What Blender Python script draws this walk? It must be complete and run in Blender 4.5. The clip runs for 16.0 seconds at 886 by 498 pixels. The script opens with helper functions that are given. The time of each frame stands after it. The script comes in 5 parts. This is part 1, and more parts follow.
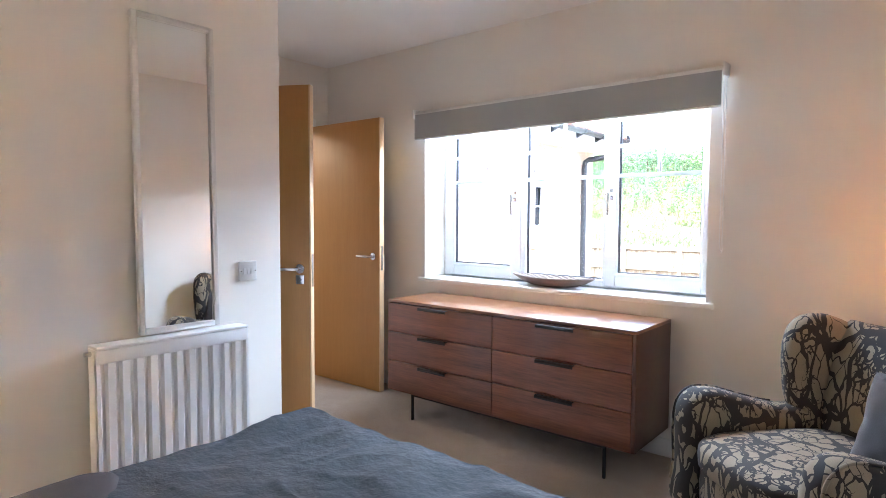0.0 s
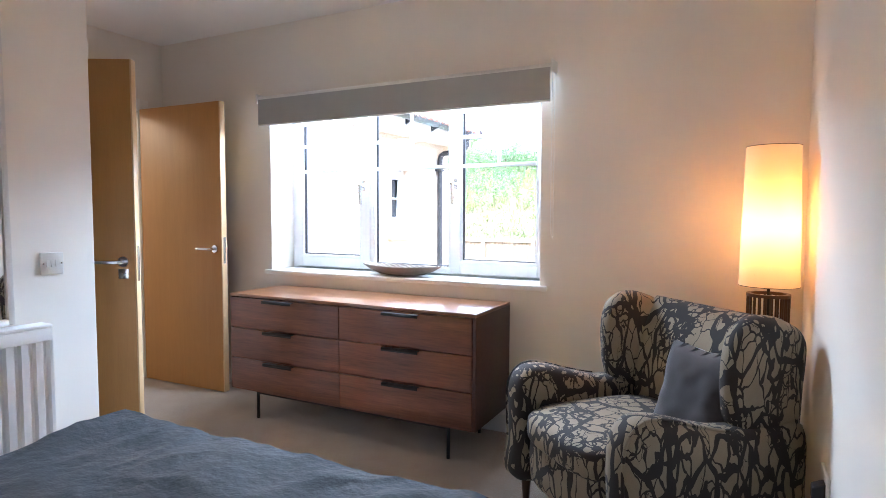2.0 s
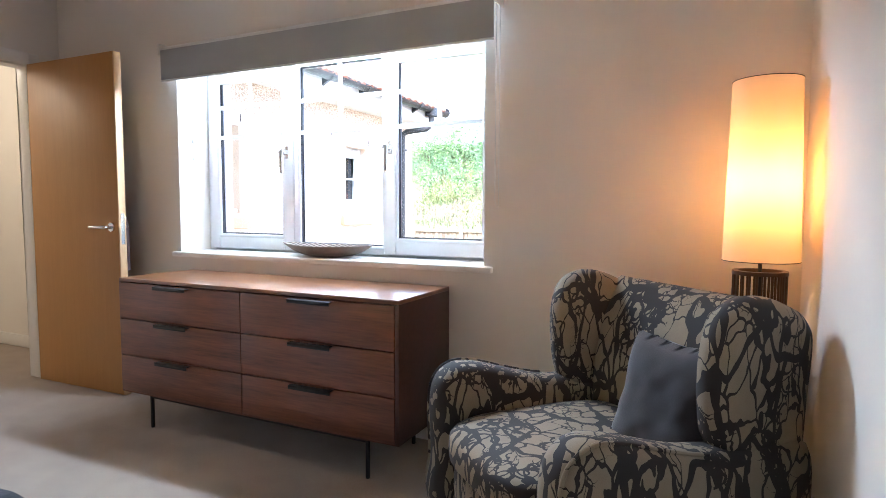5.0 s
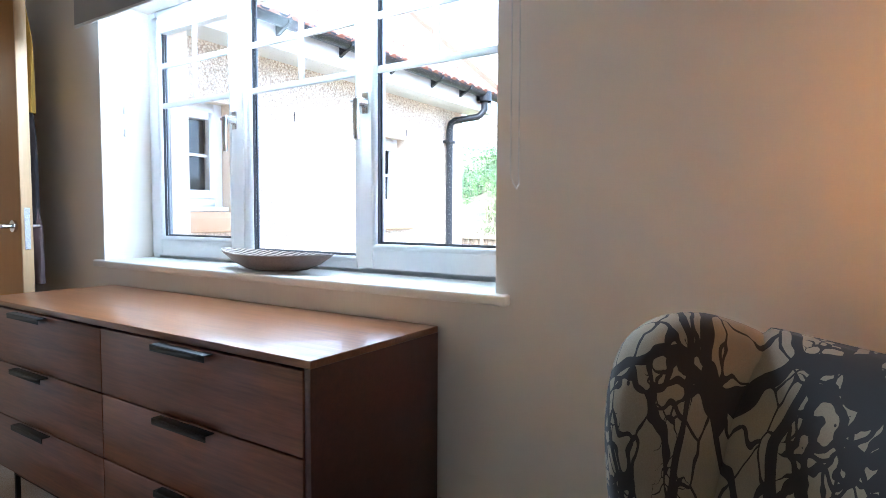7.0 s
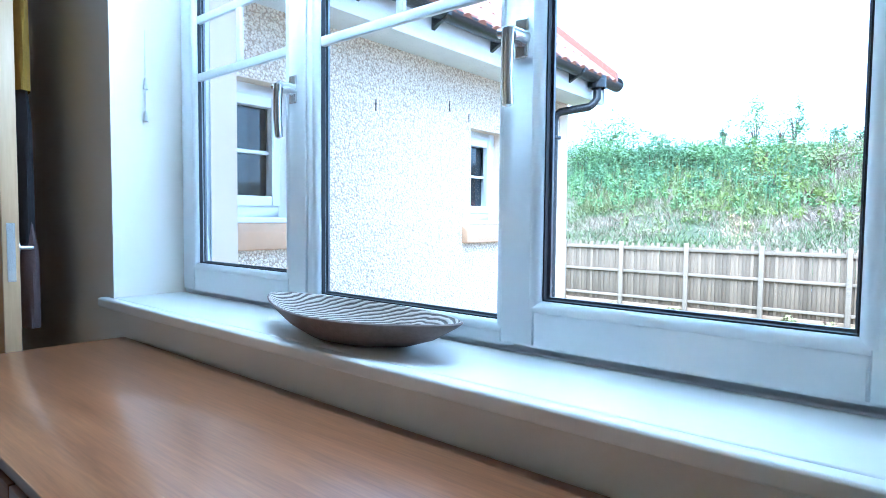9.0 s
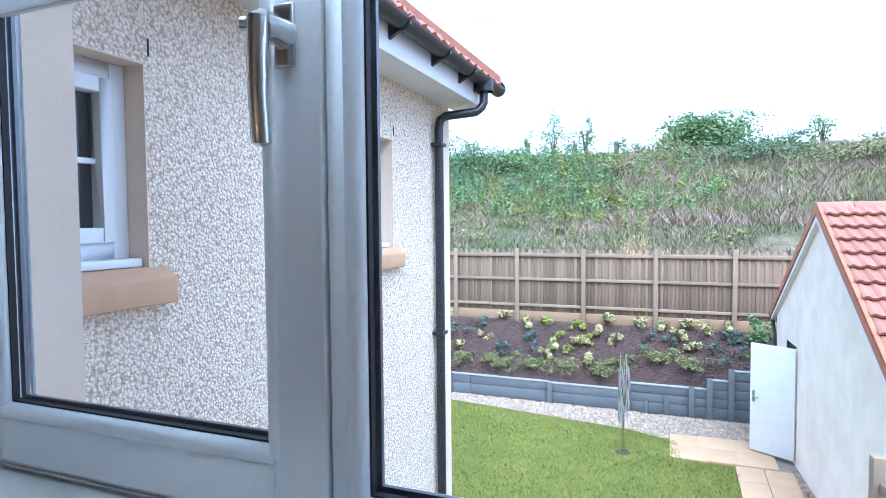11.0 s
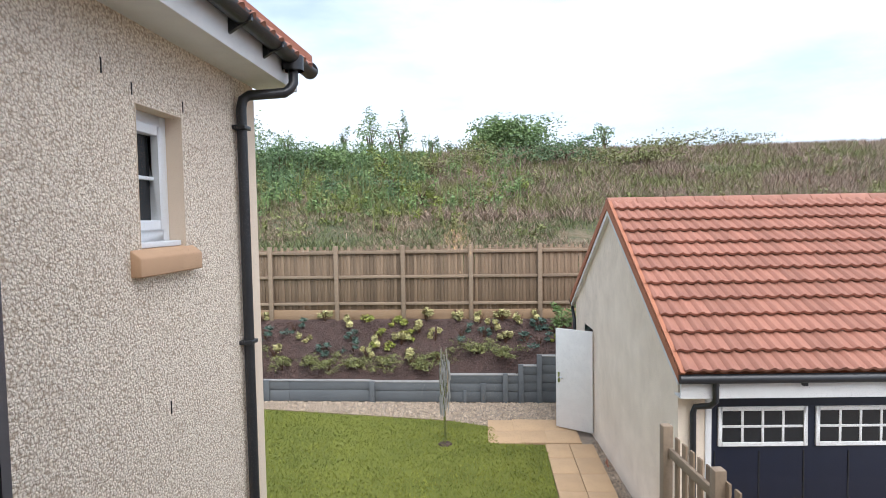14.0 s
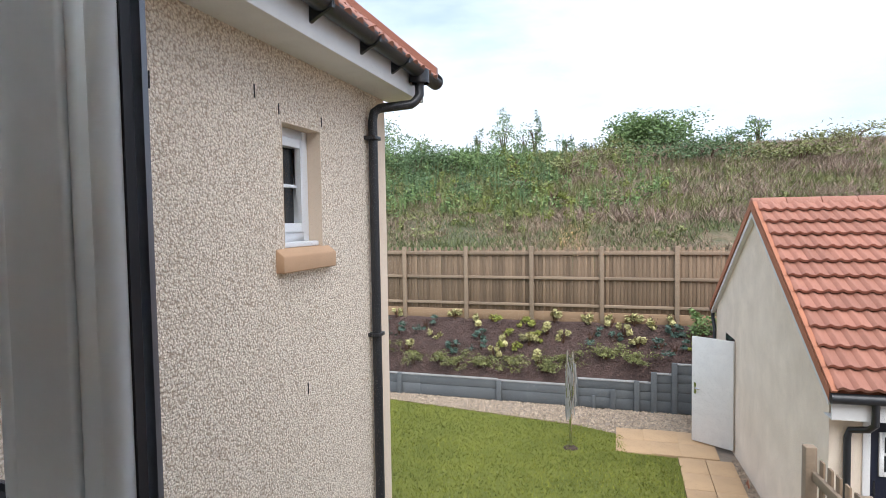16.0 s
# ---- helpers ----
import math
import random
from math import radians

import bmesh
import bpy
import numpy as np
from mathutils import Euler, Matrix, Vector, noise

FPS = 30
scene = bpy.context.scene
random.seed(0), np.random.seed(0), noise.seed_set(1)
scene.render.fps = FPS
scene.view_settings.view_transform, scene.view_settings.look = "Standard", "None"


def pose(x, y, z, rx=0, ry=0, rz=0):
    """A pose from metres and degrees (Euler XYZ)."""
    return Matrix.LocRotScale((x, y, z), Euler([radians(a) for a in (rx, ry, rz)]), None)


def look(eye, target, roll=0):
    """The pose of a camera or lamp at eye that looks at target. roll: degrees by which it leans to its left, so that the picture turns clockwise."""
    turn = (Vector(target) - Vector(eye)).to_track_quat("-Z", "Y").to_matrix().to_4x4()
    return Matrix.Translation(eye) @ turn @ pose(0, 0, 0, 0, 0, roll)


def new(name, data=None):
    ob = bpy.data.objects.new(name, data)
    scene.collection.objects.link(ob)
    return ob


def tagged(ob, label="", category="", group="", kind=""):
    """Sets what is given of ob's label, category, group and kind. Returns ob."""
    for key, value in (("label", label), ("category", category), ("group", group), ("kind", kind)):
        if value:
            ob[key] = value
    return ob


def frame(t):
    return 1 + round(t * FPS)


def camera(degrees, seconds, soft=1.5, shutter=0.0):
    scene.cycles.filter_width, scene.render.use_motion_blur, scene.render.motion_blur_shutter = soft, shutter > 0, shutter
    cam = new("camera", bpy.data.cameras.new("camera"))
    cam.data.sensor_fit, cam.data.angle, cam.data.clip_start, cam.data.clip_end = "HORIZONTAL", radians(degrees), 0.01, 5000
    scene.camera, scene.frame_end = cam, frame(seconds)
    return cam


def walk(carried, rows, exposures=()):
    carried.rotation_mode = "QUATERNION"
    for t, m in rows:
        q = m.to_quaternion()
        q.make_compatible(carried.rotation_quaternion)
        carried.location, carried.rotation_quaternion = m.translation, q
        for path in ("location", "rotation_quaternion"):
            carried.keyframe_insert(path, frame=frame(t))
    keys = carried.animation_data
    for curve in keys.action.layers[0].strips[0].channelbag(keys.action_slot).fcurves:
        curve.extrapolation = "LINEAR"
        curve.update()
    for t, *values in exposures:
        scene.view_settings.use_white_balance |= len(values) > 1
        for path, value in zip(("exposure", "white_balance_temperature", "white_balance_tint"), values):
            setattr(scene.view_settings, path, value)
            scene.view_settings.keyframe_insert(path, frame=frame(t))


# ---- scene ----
cam = camera(74.4, 16.0, soft=0.6)
PATH = [
    (0, (2.851, -3.16, 1.283), (1.571, -1.627, 1.177), 0.3),
    (0.5, (2.876, -3.153, 1.287), (1.702, -1.537, 1.176), 0.3),
    (1, (2.898, -3.145, 1.282), (1.892, -1.42, 1.168), 0.3),
    (1.5, (2.918, -3.11, 1.269), (2.002, -1.335, 1.153), 0.3),
    (2, (2.944, -3.081, 1.245), (2.04, -1.301, 1.125), 0.2),
    (2.5, (2.953, -3.048, 1.21), (2.052, -1.267, 1.087), 0.2),
    (3, (2.954, -3.034, 1.205), (2.062, -1.249, 1.084), 0.3),
    (3.5, (2.951, -3.018, 1.2), (2.072, -1.226, 1.072), 0.3),
    (4, (2.956, -2.862, 1.174), (2.09, -1.065, 1.037), 0.1),
    (4.5, (2.975, -2.69, 1.154), (2.111, -0.891, 1.022), 0.2),
    (5, (2.942, -2.46, 1.119), (2.083, -0.659, 0.978), 0.2),
    (5.2, (2.909, -2.352, 1.113), (2.053, -0.549, 0.979), 0.3),
    (7.3, (2.601, -1.206, 1.039), (1.448, 0.424, 0.93), 0.5),
    (7.5, (2.534, -1.139, 1.033), (1.342, 0.464, 0.926), 0.7),
    (8, (2.347, -0.954, 1.049), (1.072, 0.583, 0.94), 0.7),
    (8.2, (2.281, -0.902, 1.063), (0.974, 0.607, 0.955), 0.7),
    (10.3, (1.319, -0.475, 1.208), (0.25, 1.212, 1.117), 0.0),
    (10.5, (1.236, -0.451, 1.227), (0.236, 1.279, 1.137), -0.1),
    (11, (1.087, -0.351, 1.221), (0.344, 1.504, 1.132), -0.5),
    (11.5, (0.973, -0.27, 1.224), (0.347, 1.627, 1.136), -0.6),
    (12, (0.945, -0.212, 1.22), (0.488, 1.734, 1.129), -0.8),
    (12.5, (0.923, -0.152, 1.218), (0.714, 1.835, 1.124), -0.9),
    (13, (0.958, -0.098, 1.2), (0.799, 1.894, 1.105), -1.0),
    (13.5, (0.962, -0.057, 1.199), (0.811, 1.935, 1.101), -0.9),
    (14, (1.012, -0.028, 1.186), (0.866, 1.964, 1.083), -1.0),
    (14.5, (1.063, -0.013, 1.183), (0.838, 1.972, 1.088), -1.1),
    (15, (1.122, -0.026, 1.201), (0.771, 1.941, 1.11), -1.0),
    (15.5, (1.152, -0.078, 1.217), (0.735, 1.876, 1.126), -0.9),
    (15.8, (1.177, -0.117, 1.209), (0.673, 1.815, 1.116), -0.9),
    (16, (1.151, -0.155, 1.201), (0.558, 1.753, 1.107), -0.9),
]
walk(cam, [(t, look(eye, target, roll)) for t, eye, target, roll in PATH],
     exposures=[(0.0, 3.72, 5200, 10), (1.5, 3.6, 5200, 10), (3.5, 3.48, 5200, 10), (5.2, 3.3, 5300, 10), (7.3, 2.9, 4750, 2), (8.2, 2.6, 4200, -4), (10.3, 1.95, 4350, 3), (10.8, 1.65, 4600, 6), (11.5, 1.35, 5000, 8), (12.5, 0.9, 5600, 10), (14.0, 0.68, 6000, 10), (16.0, 0.68, 6050, 10)])

# exposure and white balance follow the clip's own camera
# ---- world, sun, lights ----
SUN_EL, SUN_AZ = 55.0, 148.0      # degrees; azimuth clockwise from +y


def make_world():
    w = bpy.data.worlds.new("overcast_sky")
    scene.world = w
    w.use_nodes = True
    nt = w.node_tree
    nt.nodes.clear()
    out = nt.nodes.new("ShaderNodeOutputWorld")
    bg = nt.nodes.new("ShaderNodeBackground")
    sky = nt.nodes.new("ShaderNodeTexSky")
    sky.sky_type = "NISHITA"
    sky.sun_disc = False
    sky.sun_elevation, sky.sun_rotation = radians(SUN_EL), radians(SUN_AZ)
    sky.air_density, sky.dust_density = 1.0, 2.0
    co = nt.nodes.new("ShaderNodeTexCoord")
    mp = nt.nodes.new("ShaderNodeMapping")
    mp.inputs["Scale"].default_value = (1.0, 1.0, 3.2)
    mp.inputs["Location"].default_value = (0.3, 0.1, 0.4)
    ns = nt.nodes.new("ShaderNodeTexNoise")
    ns.inputs["Scale"].default_value, ns.inputs["Detail"].default_value, ns.inputs["Roughness"].default_value = 2.2, 7, 0.55
    rp = nt.nodes.new("ShaderNodeValToRGB")
    rp.color_ramp.elements[0].position, rp.color_ramp.elements[1].position = 0.34, 0.58
    rp.color_ramp.elements[0].color = (0.35, 0.35, 0.35, 1)
    cl = nt.nodes.new("ShaderNodeMix")
    cl.data_type = "RGBA"
    cl.inputs[7].default_value = CLOUD
    nt.links.new(co.outputs["Generated"], mp.inputs[0])
    nt.links.new(mp.outputs[0], ns.inputs["Vector"])
    nt.links.new(ns.outputs["Fac"], rp.inputs[0])
    nt.links.new(rp.outputs[0], cl.inputs[0])
    nt.links.new(sky.outputs[0], cl.inputs[6])
    nt.links.new(cl.outputs[2], bg.inputs["Color"])
    bg.inputs["Strength"].default_value = 0.148
    nt.links.new(bg.outputs[0], out.inputs[0])


CLOUD = (5.25, 5.65, 6.35, 1)
make_world()


def lamp(name, kind, energy, color, m, **kw):
    d = bpy.data.lights.new(name, kind)
    d.energy, d.color = energy, color
    for k, v in kw.items():
        if k == "angle":
            d.angle = v
        elif k == "radius":
            d.shadow_soft_size = v
    o = new(name, d)
    o.matrix_world = m
    return o


az, el = radians(SUN_AZ), radians(SUN_EL)
sun_dir = Vector((math.sin(az) * math.cos(el), math.cos(az) * math.cos(el), math.sin(el)))
lamp("sun", "SUN", 2.6, (1.0, 0.95, 0.88), look(sun_dir * 50, (0, 0, 0)), angle=radians(60))
WARM = (1.0, 0.57, 0.22)
lamp("lamp_bulb", "POINT", 0.78, WARM, pose(3.06, -0.30, 1.20), radius=0.03)
lamp("hall_bulb", "POINT", 2.8, (1.0, 0.78, 0.52), pose(-2.2, -0.95, 2.3), radius=0.2)
# assumed lamp out of view, added to warm the left wall and ceiling
lamp("unseen_warm_bulb", "POINT", 6.5, (1.0, 0.82, 0.62), pose(0.80, -3.75, 1.05), radius=0.06)


# added area lamp under the window head, boosting the sky's light indoors
window_fill = bpy.data.lights.new("window_fill_lamp", "AREA")
window_fill.shape, window_fill.size, window_fill.size_y, window_fill.energy, window_fill.color = "RECTANGLE", 1.4, 0.10, 8.5, (0.88, 0.95, 1.0)
window_fill.spread = radians(165)
new("window_fill_lamp", window_fill).matrix_world = look((1.0, 0.10, 1.925), (1.0, -1.9, 1.30))


# ---- mesh and material helpers ----
class B:
    """Collects vertices and faces of one mesh."""

    def __init__(s):
        s.v, s.f = [], []

    def add(s, vs, fs):
        o = len(s.v)
        s.v += [tuple(p) for p in vs]
        s.f += [tuple(i + o for i in q) for q in fs]
        return s

    def box(s, x0, x1, y0, y1, z0, z1, m=None):
        vs = [Vector((x, y, z)) for z in (z0, z1) for x, y in ((x0, y0), (x1, y0), (x1, y1), (x0, y1))]
        if m is not None:
            vs = [m @ p for p in vs]
        return s.add(vs, [(3, 2, 1, 0), (4, 5, 6, 7), (0, 1, 5, 4), (1, 2, 6, 5), (2, 3, 7, 6), (3, 0, 4, 7)])

    def prism(s, pts, axis, a0, a1, m=None):
        """Polygon pts (counter-clockwise pairs) swept along an axis."""
        def at(p, a):
            return Vector({"x": (a, p[0], p[1]), "y": (p[0], a, p[1]), "z": (p[0], p[1], a)}[axis])
        n = len(pts)
        vs = [at(p, a0) for p in pts] + [at(p, a1) for p in pts]
        if m is not None:
            vs = [m @ p for p in vs]
        fs = [tuple(range(n))[::-1], tuple(range(n, 2 * n))]
        fs += [(i, (i + 1) % n, n + (i + 1) % n, n + i) for i in range(n)]
        return s.add(vs, fs)

    def tube(s, pts, r, n=8, caps=True):
        pts = [Vector(p) for p in pts]
        rs = r if isinstance(r, (list, tuple)) else [r] * len(pts)
        rings = []
        up = Vector((0, 0, 1))
        for i, p in enumerate(pts):
            d = (pts[min(i + 1, len(pts) - 1)] - pts[max(i - 1, 0)]).normalized()
            if i == 0:
                u = d.cross(up)
                if u.length < 0.2:
                    u = d.cross(Vector((0, 1, 0)))
            else:
                u = u - d * u.dot(d)
            u.normalize()
            w = u.cross(d)
            rings.append([p + (u * math.cos(2 * math.pi * k / n) + w * math.sin(2 * math.pi * k / n)) * rs[i] for k in range(n)])
        vs = [q for ring in rings for q in ring]
        fs = [(i * n + k, i * n + (k + 1) % n, (i + 1) * n + (k + 1) % n, (i + 1) * n + k) for i in range(len(pts) - 1) for k in range(n)]
        if caps:
            fs += [tuple(range(n))[::-1], tuple(range(len(vs) - n, len(vs)))]
        return s.add(vs, fs)

    def lathe(s, prof, n=32, at=(0, 0, 0), sx=1.0, sy=1.0):
        vs = [(at[0] + r * sx * math.cos(2 * math.pi * k / n), at[1] + r * sy * math.sin(2 * math.pi * k / n), at[2] + z) for r, z in prof for k in range(n)]
        fs = [(i * n + k, i * n + (k + 1) % n, (i + 1) * n + (k + 1) % n, (i + 1) * n + k) for i in range(len(prof) - 1) for k in range(n)]
        return s.add(vs, fs)

    def blob(s, c, r, n=8, m=6, p=1.0):
        """Super-ellipsoid; p under 1 makes it boxier."""
        def pw(a):
            return math.copysign(abs(a) ** p, a)
        vs, fs = [], []
        for i in range(m + 1):
            a = -math.pi / 2 + math.pi * i / m
            for k in range(n):
                b = 2 * math.pi * k / n
                vs.append((c[0] + r[0] * pw(math.cos(a)) * pw(math.cos(b)), c[1] + r[1] * pw(math.cos(a)) * pw(math.sin(b)), c[2] + r[2] * pw(math.sin(a))))
        for i in range(m):
            for k in range(n):
                fs.append((i * n + k, i * n + (k + 1) % n, (i + 1) * n + (k + 1) % n, (i + 1) * n + k))
        return s.add(vs, fs)

    def mesh(s, name, mat, bevel=0.0, smooth=False, seg=2):
        me = bpy.data.meshes.new(name)
        me.from_pydata(s.v, [], s.f)
        bm = bmesh.new()
        bm.from_mesh(me)
        bmesh.ops.remove_doubles(bm, verts=bm.verts, dist=1e-5)
        if len(bm.faces) < 60000:
            bmesh.ops.recalc_face_normals(bm, faces=bm.faces)
        if bevel:
            es = [e for e in bm.edges if len(e.link_faces) == 2 and e.calc_face_angle(0) > 0.5]
            bmesh.ops.bevel(bm, geom=es, offset=bevel, segments=seg, profile=0.5, affect="EDGES", clamp_overlap=True)
        bm.to_mesh(me)
        bm.free()
        if smooth or bevel:
            me.polygons.foreach_set("use_smooth", [True] * len(me.polygons))
            me.set_sharp_from_angle(angle=radians(35 if bevel == 0 else 50))
        me.materials.append(mat)
        return me

    def part(s, name, mat, parent=None, label="", bevel=0.0, smooth=False, seg=2):
        o = new(name, s.mesh(name, mat, bevel, smooth, seg))
        o.parent = parent
        return tagged(o, label)


def thing(name, label, category, at=(0, 0, 0), rz=0.0, group="", kind=""):
    e = new(name)
    e.matrix_world = pose(*at, 0, 0, rz)
    return tagged(e, label, category, group, kind)


def structure(ob, label="", category=""):
    return tagged(ob, label, category, kind="structure")


def node(nt, kind, **kw):
    n = nt.nodes.new("ShaderNode" + kind)
    for k, v in kw.items():
        n.inputs[k].default_value = v
    return n


def mat(name, c1, c2=None, rough=0.6, metal=0.0, scale=8.0, fine=120.0, bump=0.1, depth=0.002, stretch=(1, 1, 1), mix=(0.35, 0.65), rnd=0.0, spec=0.5, coat=0.0, sheen=0.0, trans=0.0):
    """Two-tone procedural surface: slow stains, fine grain and relief, in metres."""
    m = bpy.data.materials.new(name)
    m.use_nodes = True
    nt = m.node_tree
    bs = nt.nodes["Principled BSDF"]
    c2 = c2 or tuple(x * 0.86 for x in c1)
    co = node(nt, "TexCoord")
    mp = node(nt, "Mapping", Scale=stretch)
    nt.links.new(co.outputs["Object"], mp.inputs[0])
    n1 = node(nt, "TexNoise", Scale=scale, Detail=5.0, Roughness=0.6)
    n2 = node(nt, "TexNoise", Scale=fine, Detail=3.0, Roughness=0.6)
    nt.links.new(mp.outputs[0], n1.inputs["Vector"])
    nt.links.new(mp.outputs[0], n2.inputs["Vector"])
    ad = node(nt, "Math")
    ad.operation = "MULTIPLY_ADD"
    ad.inputs[1].default_value = 0.45
    nt.links.new(n2.outputs["Fac"], ad.inputs[0])
    sc = node(nt, "Math")
    sc.operation = "MULTIPLY"
    sc.inputs[1].default_value = 0.55
    nt.links.new(n1.outputs["Fac"], sc.inputs[0])
    nt.links.new(sc.outputs[0], ad.inputs[2])
    rp = node(nt, "ValToRGB")
    rp.color_ramp.elements[0].position, rp.color_ramp.elements[1].position = mix
    rp.color_ramp.elements[0].color, rp.color_ramp.elements[1].color = (*c2, 1), (*c1, 1)
    nt.links.new(ad.outputs[0], rp.inputs[0])
    col = rp.outputs[0]
    if rnd:
        oi = node(nt, "ObjectInfo")
        hs = node(nt, "HueSaturation")
        mr = node(nt, "MapRange")
        mr.inputs[3].default_value, mr.inputs[4].default_value = 1 - rnd, 1 + rnd
        nt.links.new(oi.outputs["Random"], mr.inputs[0])
        nt.links.new(mr.outputs[0], hs.inputs["Value"])
        nt.links.new(col, hs.inputs["Color"])
        col = hs.outputs[0]
    nt.links.new(col, bs.inputs["Base Color"])
    if bump:
        bp = node(nt, "Bump", Strength=bump, Distance=depth)
        nt.links.new(n2.outputs["Fac"], bp.inputs["Height"])
        nt.links.new(bp.outputs[0], bs.inputs["Normal"])
    bs.inputs["Roughness"].default_value, bs.inputs["Metallic"].default_value = rough, metal
    bs.inputs["Specular IOR Level"].default_value = spec
    bs.inputs["Coat Weight"].default_value = coat
    bs.inputs["Sheen Weight"].default_value = sheen
    bs.inputs["Transmission Weight"].default_value = trans
    return m


def islands(m, amount=0.3):
    """Varies a material from piece to piece of a joined mesh."""
    nt = m.node_tree
    bs = nt.nodes["Principled BSDF"]
    src = bs.inputs["Base Color"].links[0].from_socket
    g = node(nt, "NewGeometry")
    mr = node(nt, "MapRange")
    mr.inputs[3].default_value, mr.inputs[4].default_value = 1 - amount, 1 + amount
    hs = node(nt, "HueSaturation")
    nt.links.new(g.outputs["Random Per Island"], mr.inputs[0])
    nt.links.new(mr.outputs[0], hs.inputs["Value"])
    nt.links.new(src, hs.inputs["Color"])
    nt.links.new(hs.outputs[0], bs.inputs["Base Color"])
    return m


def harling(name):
    """Wet-dash render: small stones in cream, white and brown, crevices darkened in the colour."""
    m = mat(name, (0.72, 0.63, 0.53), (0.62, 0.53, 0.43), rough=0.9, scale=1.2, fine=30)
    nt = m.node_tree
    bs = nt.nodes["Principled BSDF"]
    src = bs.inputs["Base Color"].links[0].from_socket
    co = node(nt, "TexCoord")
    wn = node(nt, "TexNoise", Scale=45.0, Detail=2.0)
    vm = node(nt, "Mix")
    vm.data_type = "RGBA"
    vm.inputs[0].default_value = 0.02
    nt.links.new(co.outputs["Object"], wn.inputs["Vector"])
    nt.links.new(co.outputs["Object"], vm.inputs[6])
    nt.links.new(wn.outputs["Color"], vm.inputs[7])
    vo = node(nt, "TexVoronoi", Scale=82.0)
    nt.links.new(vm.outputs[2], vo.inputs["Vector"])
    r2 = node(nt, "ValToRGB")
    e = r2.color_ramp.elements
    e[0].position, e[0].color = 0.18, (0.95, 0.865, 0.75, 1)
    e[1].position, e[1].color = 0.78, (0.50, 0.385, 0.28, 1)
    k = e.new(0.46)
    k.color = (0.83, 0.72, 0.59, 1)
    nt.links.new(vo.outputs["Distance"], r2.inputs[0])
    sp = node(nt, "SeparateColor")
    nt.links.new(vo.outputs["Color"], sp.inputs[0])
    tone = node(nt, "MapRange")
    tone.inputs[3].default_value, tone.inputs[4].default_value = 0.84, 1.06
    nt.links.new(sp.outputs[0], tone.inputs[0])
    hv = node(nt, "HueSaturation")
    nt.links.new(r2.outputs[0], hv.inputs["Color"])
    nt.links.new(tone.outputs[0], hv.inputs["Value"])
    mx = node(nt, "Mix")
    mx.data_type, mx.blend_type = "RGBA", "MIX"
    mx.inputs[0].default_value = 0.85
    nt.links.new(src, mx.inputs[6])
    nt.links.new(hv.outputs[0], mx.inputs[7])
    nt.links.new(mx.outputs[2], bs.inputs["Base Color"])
    iv = node(nt, "Math")
    iv.operation = "SUBTRACT"
    iv.inputs[0].default_value = 1.0
    nt.links.new(vo.outputs["Distance"], iv.inputs[1])
    bp = node(nt, "Bump", Strength=0.9, Distance=0.010)
    nt.links.new(iv.outputs[0], bp.inputs["Height"])
    nt.links.new(bp.outputs[0], bs.inputs["Normal"])
    return m


def wood(name, c1, c2, axis=0, scale=3.0, rough=0.45, bump=0.06, coat=0.0, rnd=0.0, ring=14.0):
    """Straight grain along one axis with slow figure."""
    st = [ring, ring, ring]
    st[axis] = 0.9
    return mat(name, c1, c2, rough=rough, scale=scale, fine=scale * 6, bump=bump, depth=0.001, stretch=tuple(st), mix=(0.3, 0.7), coat=coat, rnd=rnd)


def glass(name, tint=(1, 1, 1)):
    m = bpy.data.materials.new(name)
    m.use_nodes = True
    nt = m.node_tree
    nt.nodes.clear()
    out = node(nt, "OutputMaterial")
    tr = node(nt, "BsdfTransparent")
    tr.inputs[0].default_value = (*tint, 1)
    gl = node(nt, "BsdfGlossy", Roughness=0.0)
    lw = node(nt, "LayerWeight", Blend=0.5)
    pw = node(nt, "Math")
    pw.operation, pw.inputs[1].default_value = "POWER", 4.0
    nt.links.new(lw.outputs["Facing"], pw.inputs[0])
    fr = node(nt, "Math")
    fr.operation, fr.inputs[1].default_value, fr.inputs[2].default_value = "MULTIPLY_ADD", 0.5, 0.010
    nt.links.new(pw.outputs[0], fr.inputs[0])
    mx = node(nt, "MixShader")
    nt.links.new(fr.outputs[0], mx.inputs[0])
    nt.links.new(tr.outputs[0], mx.inputs[1])
    nt.links.new(gl.outputs[0], mx.inputs[2])
    nt.links.new(mx.outputs[0], out.inputs[0])
    return m


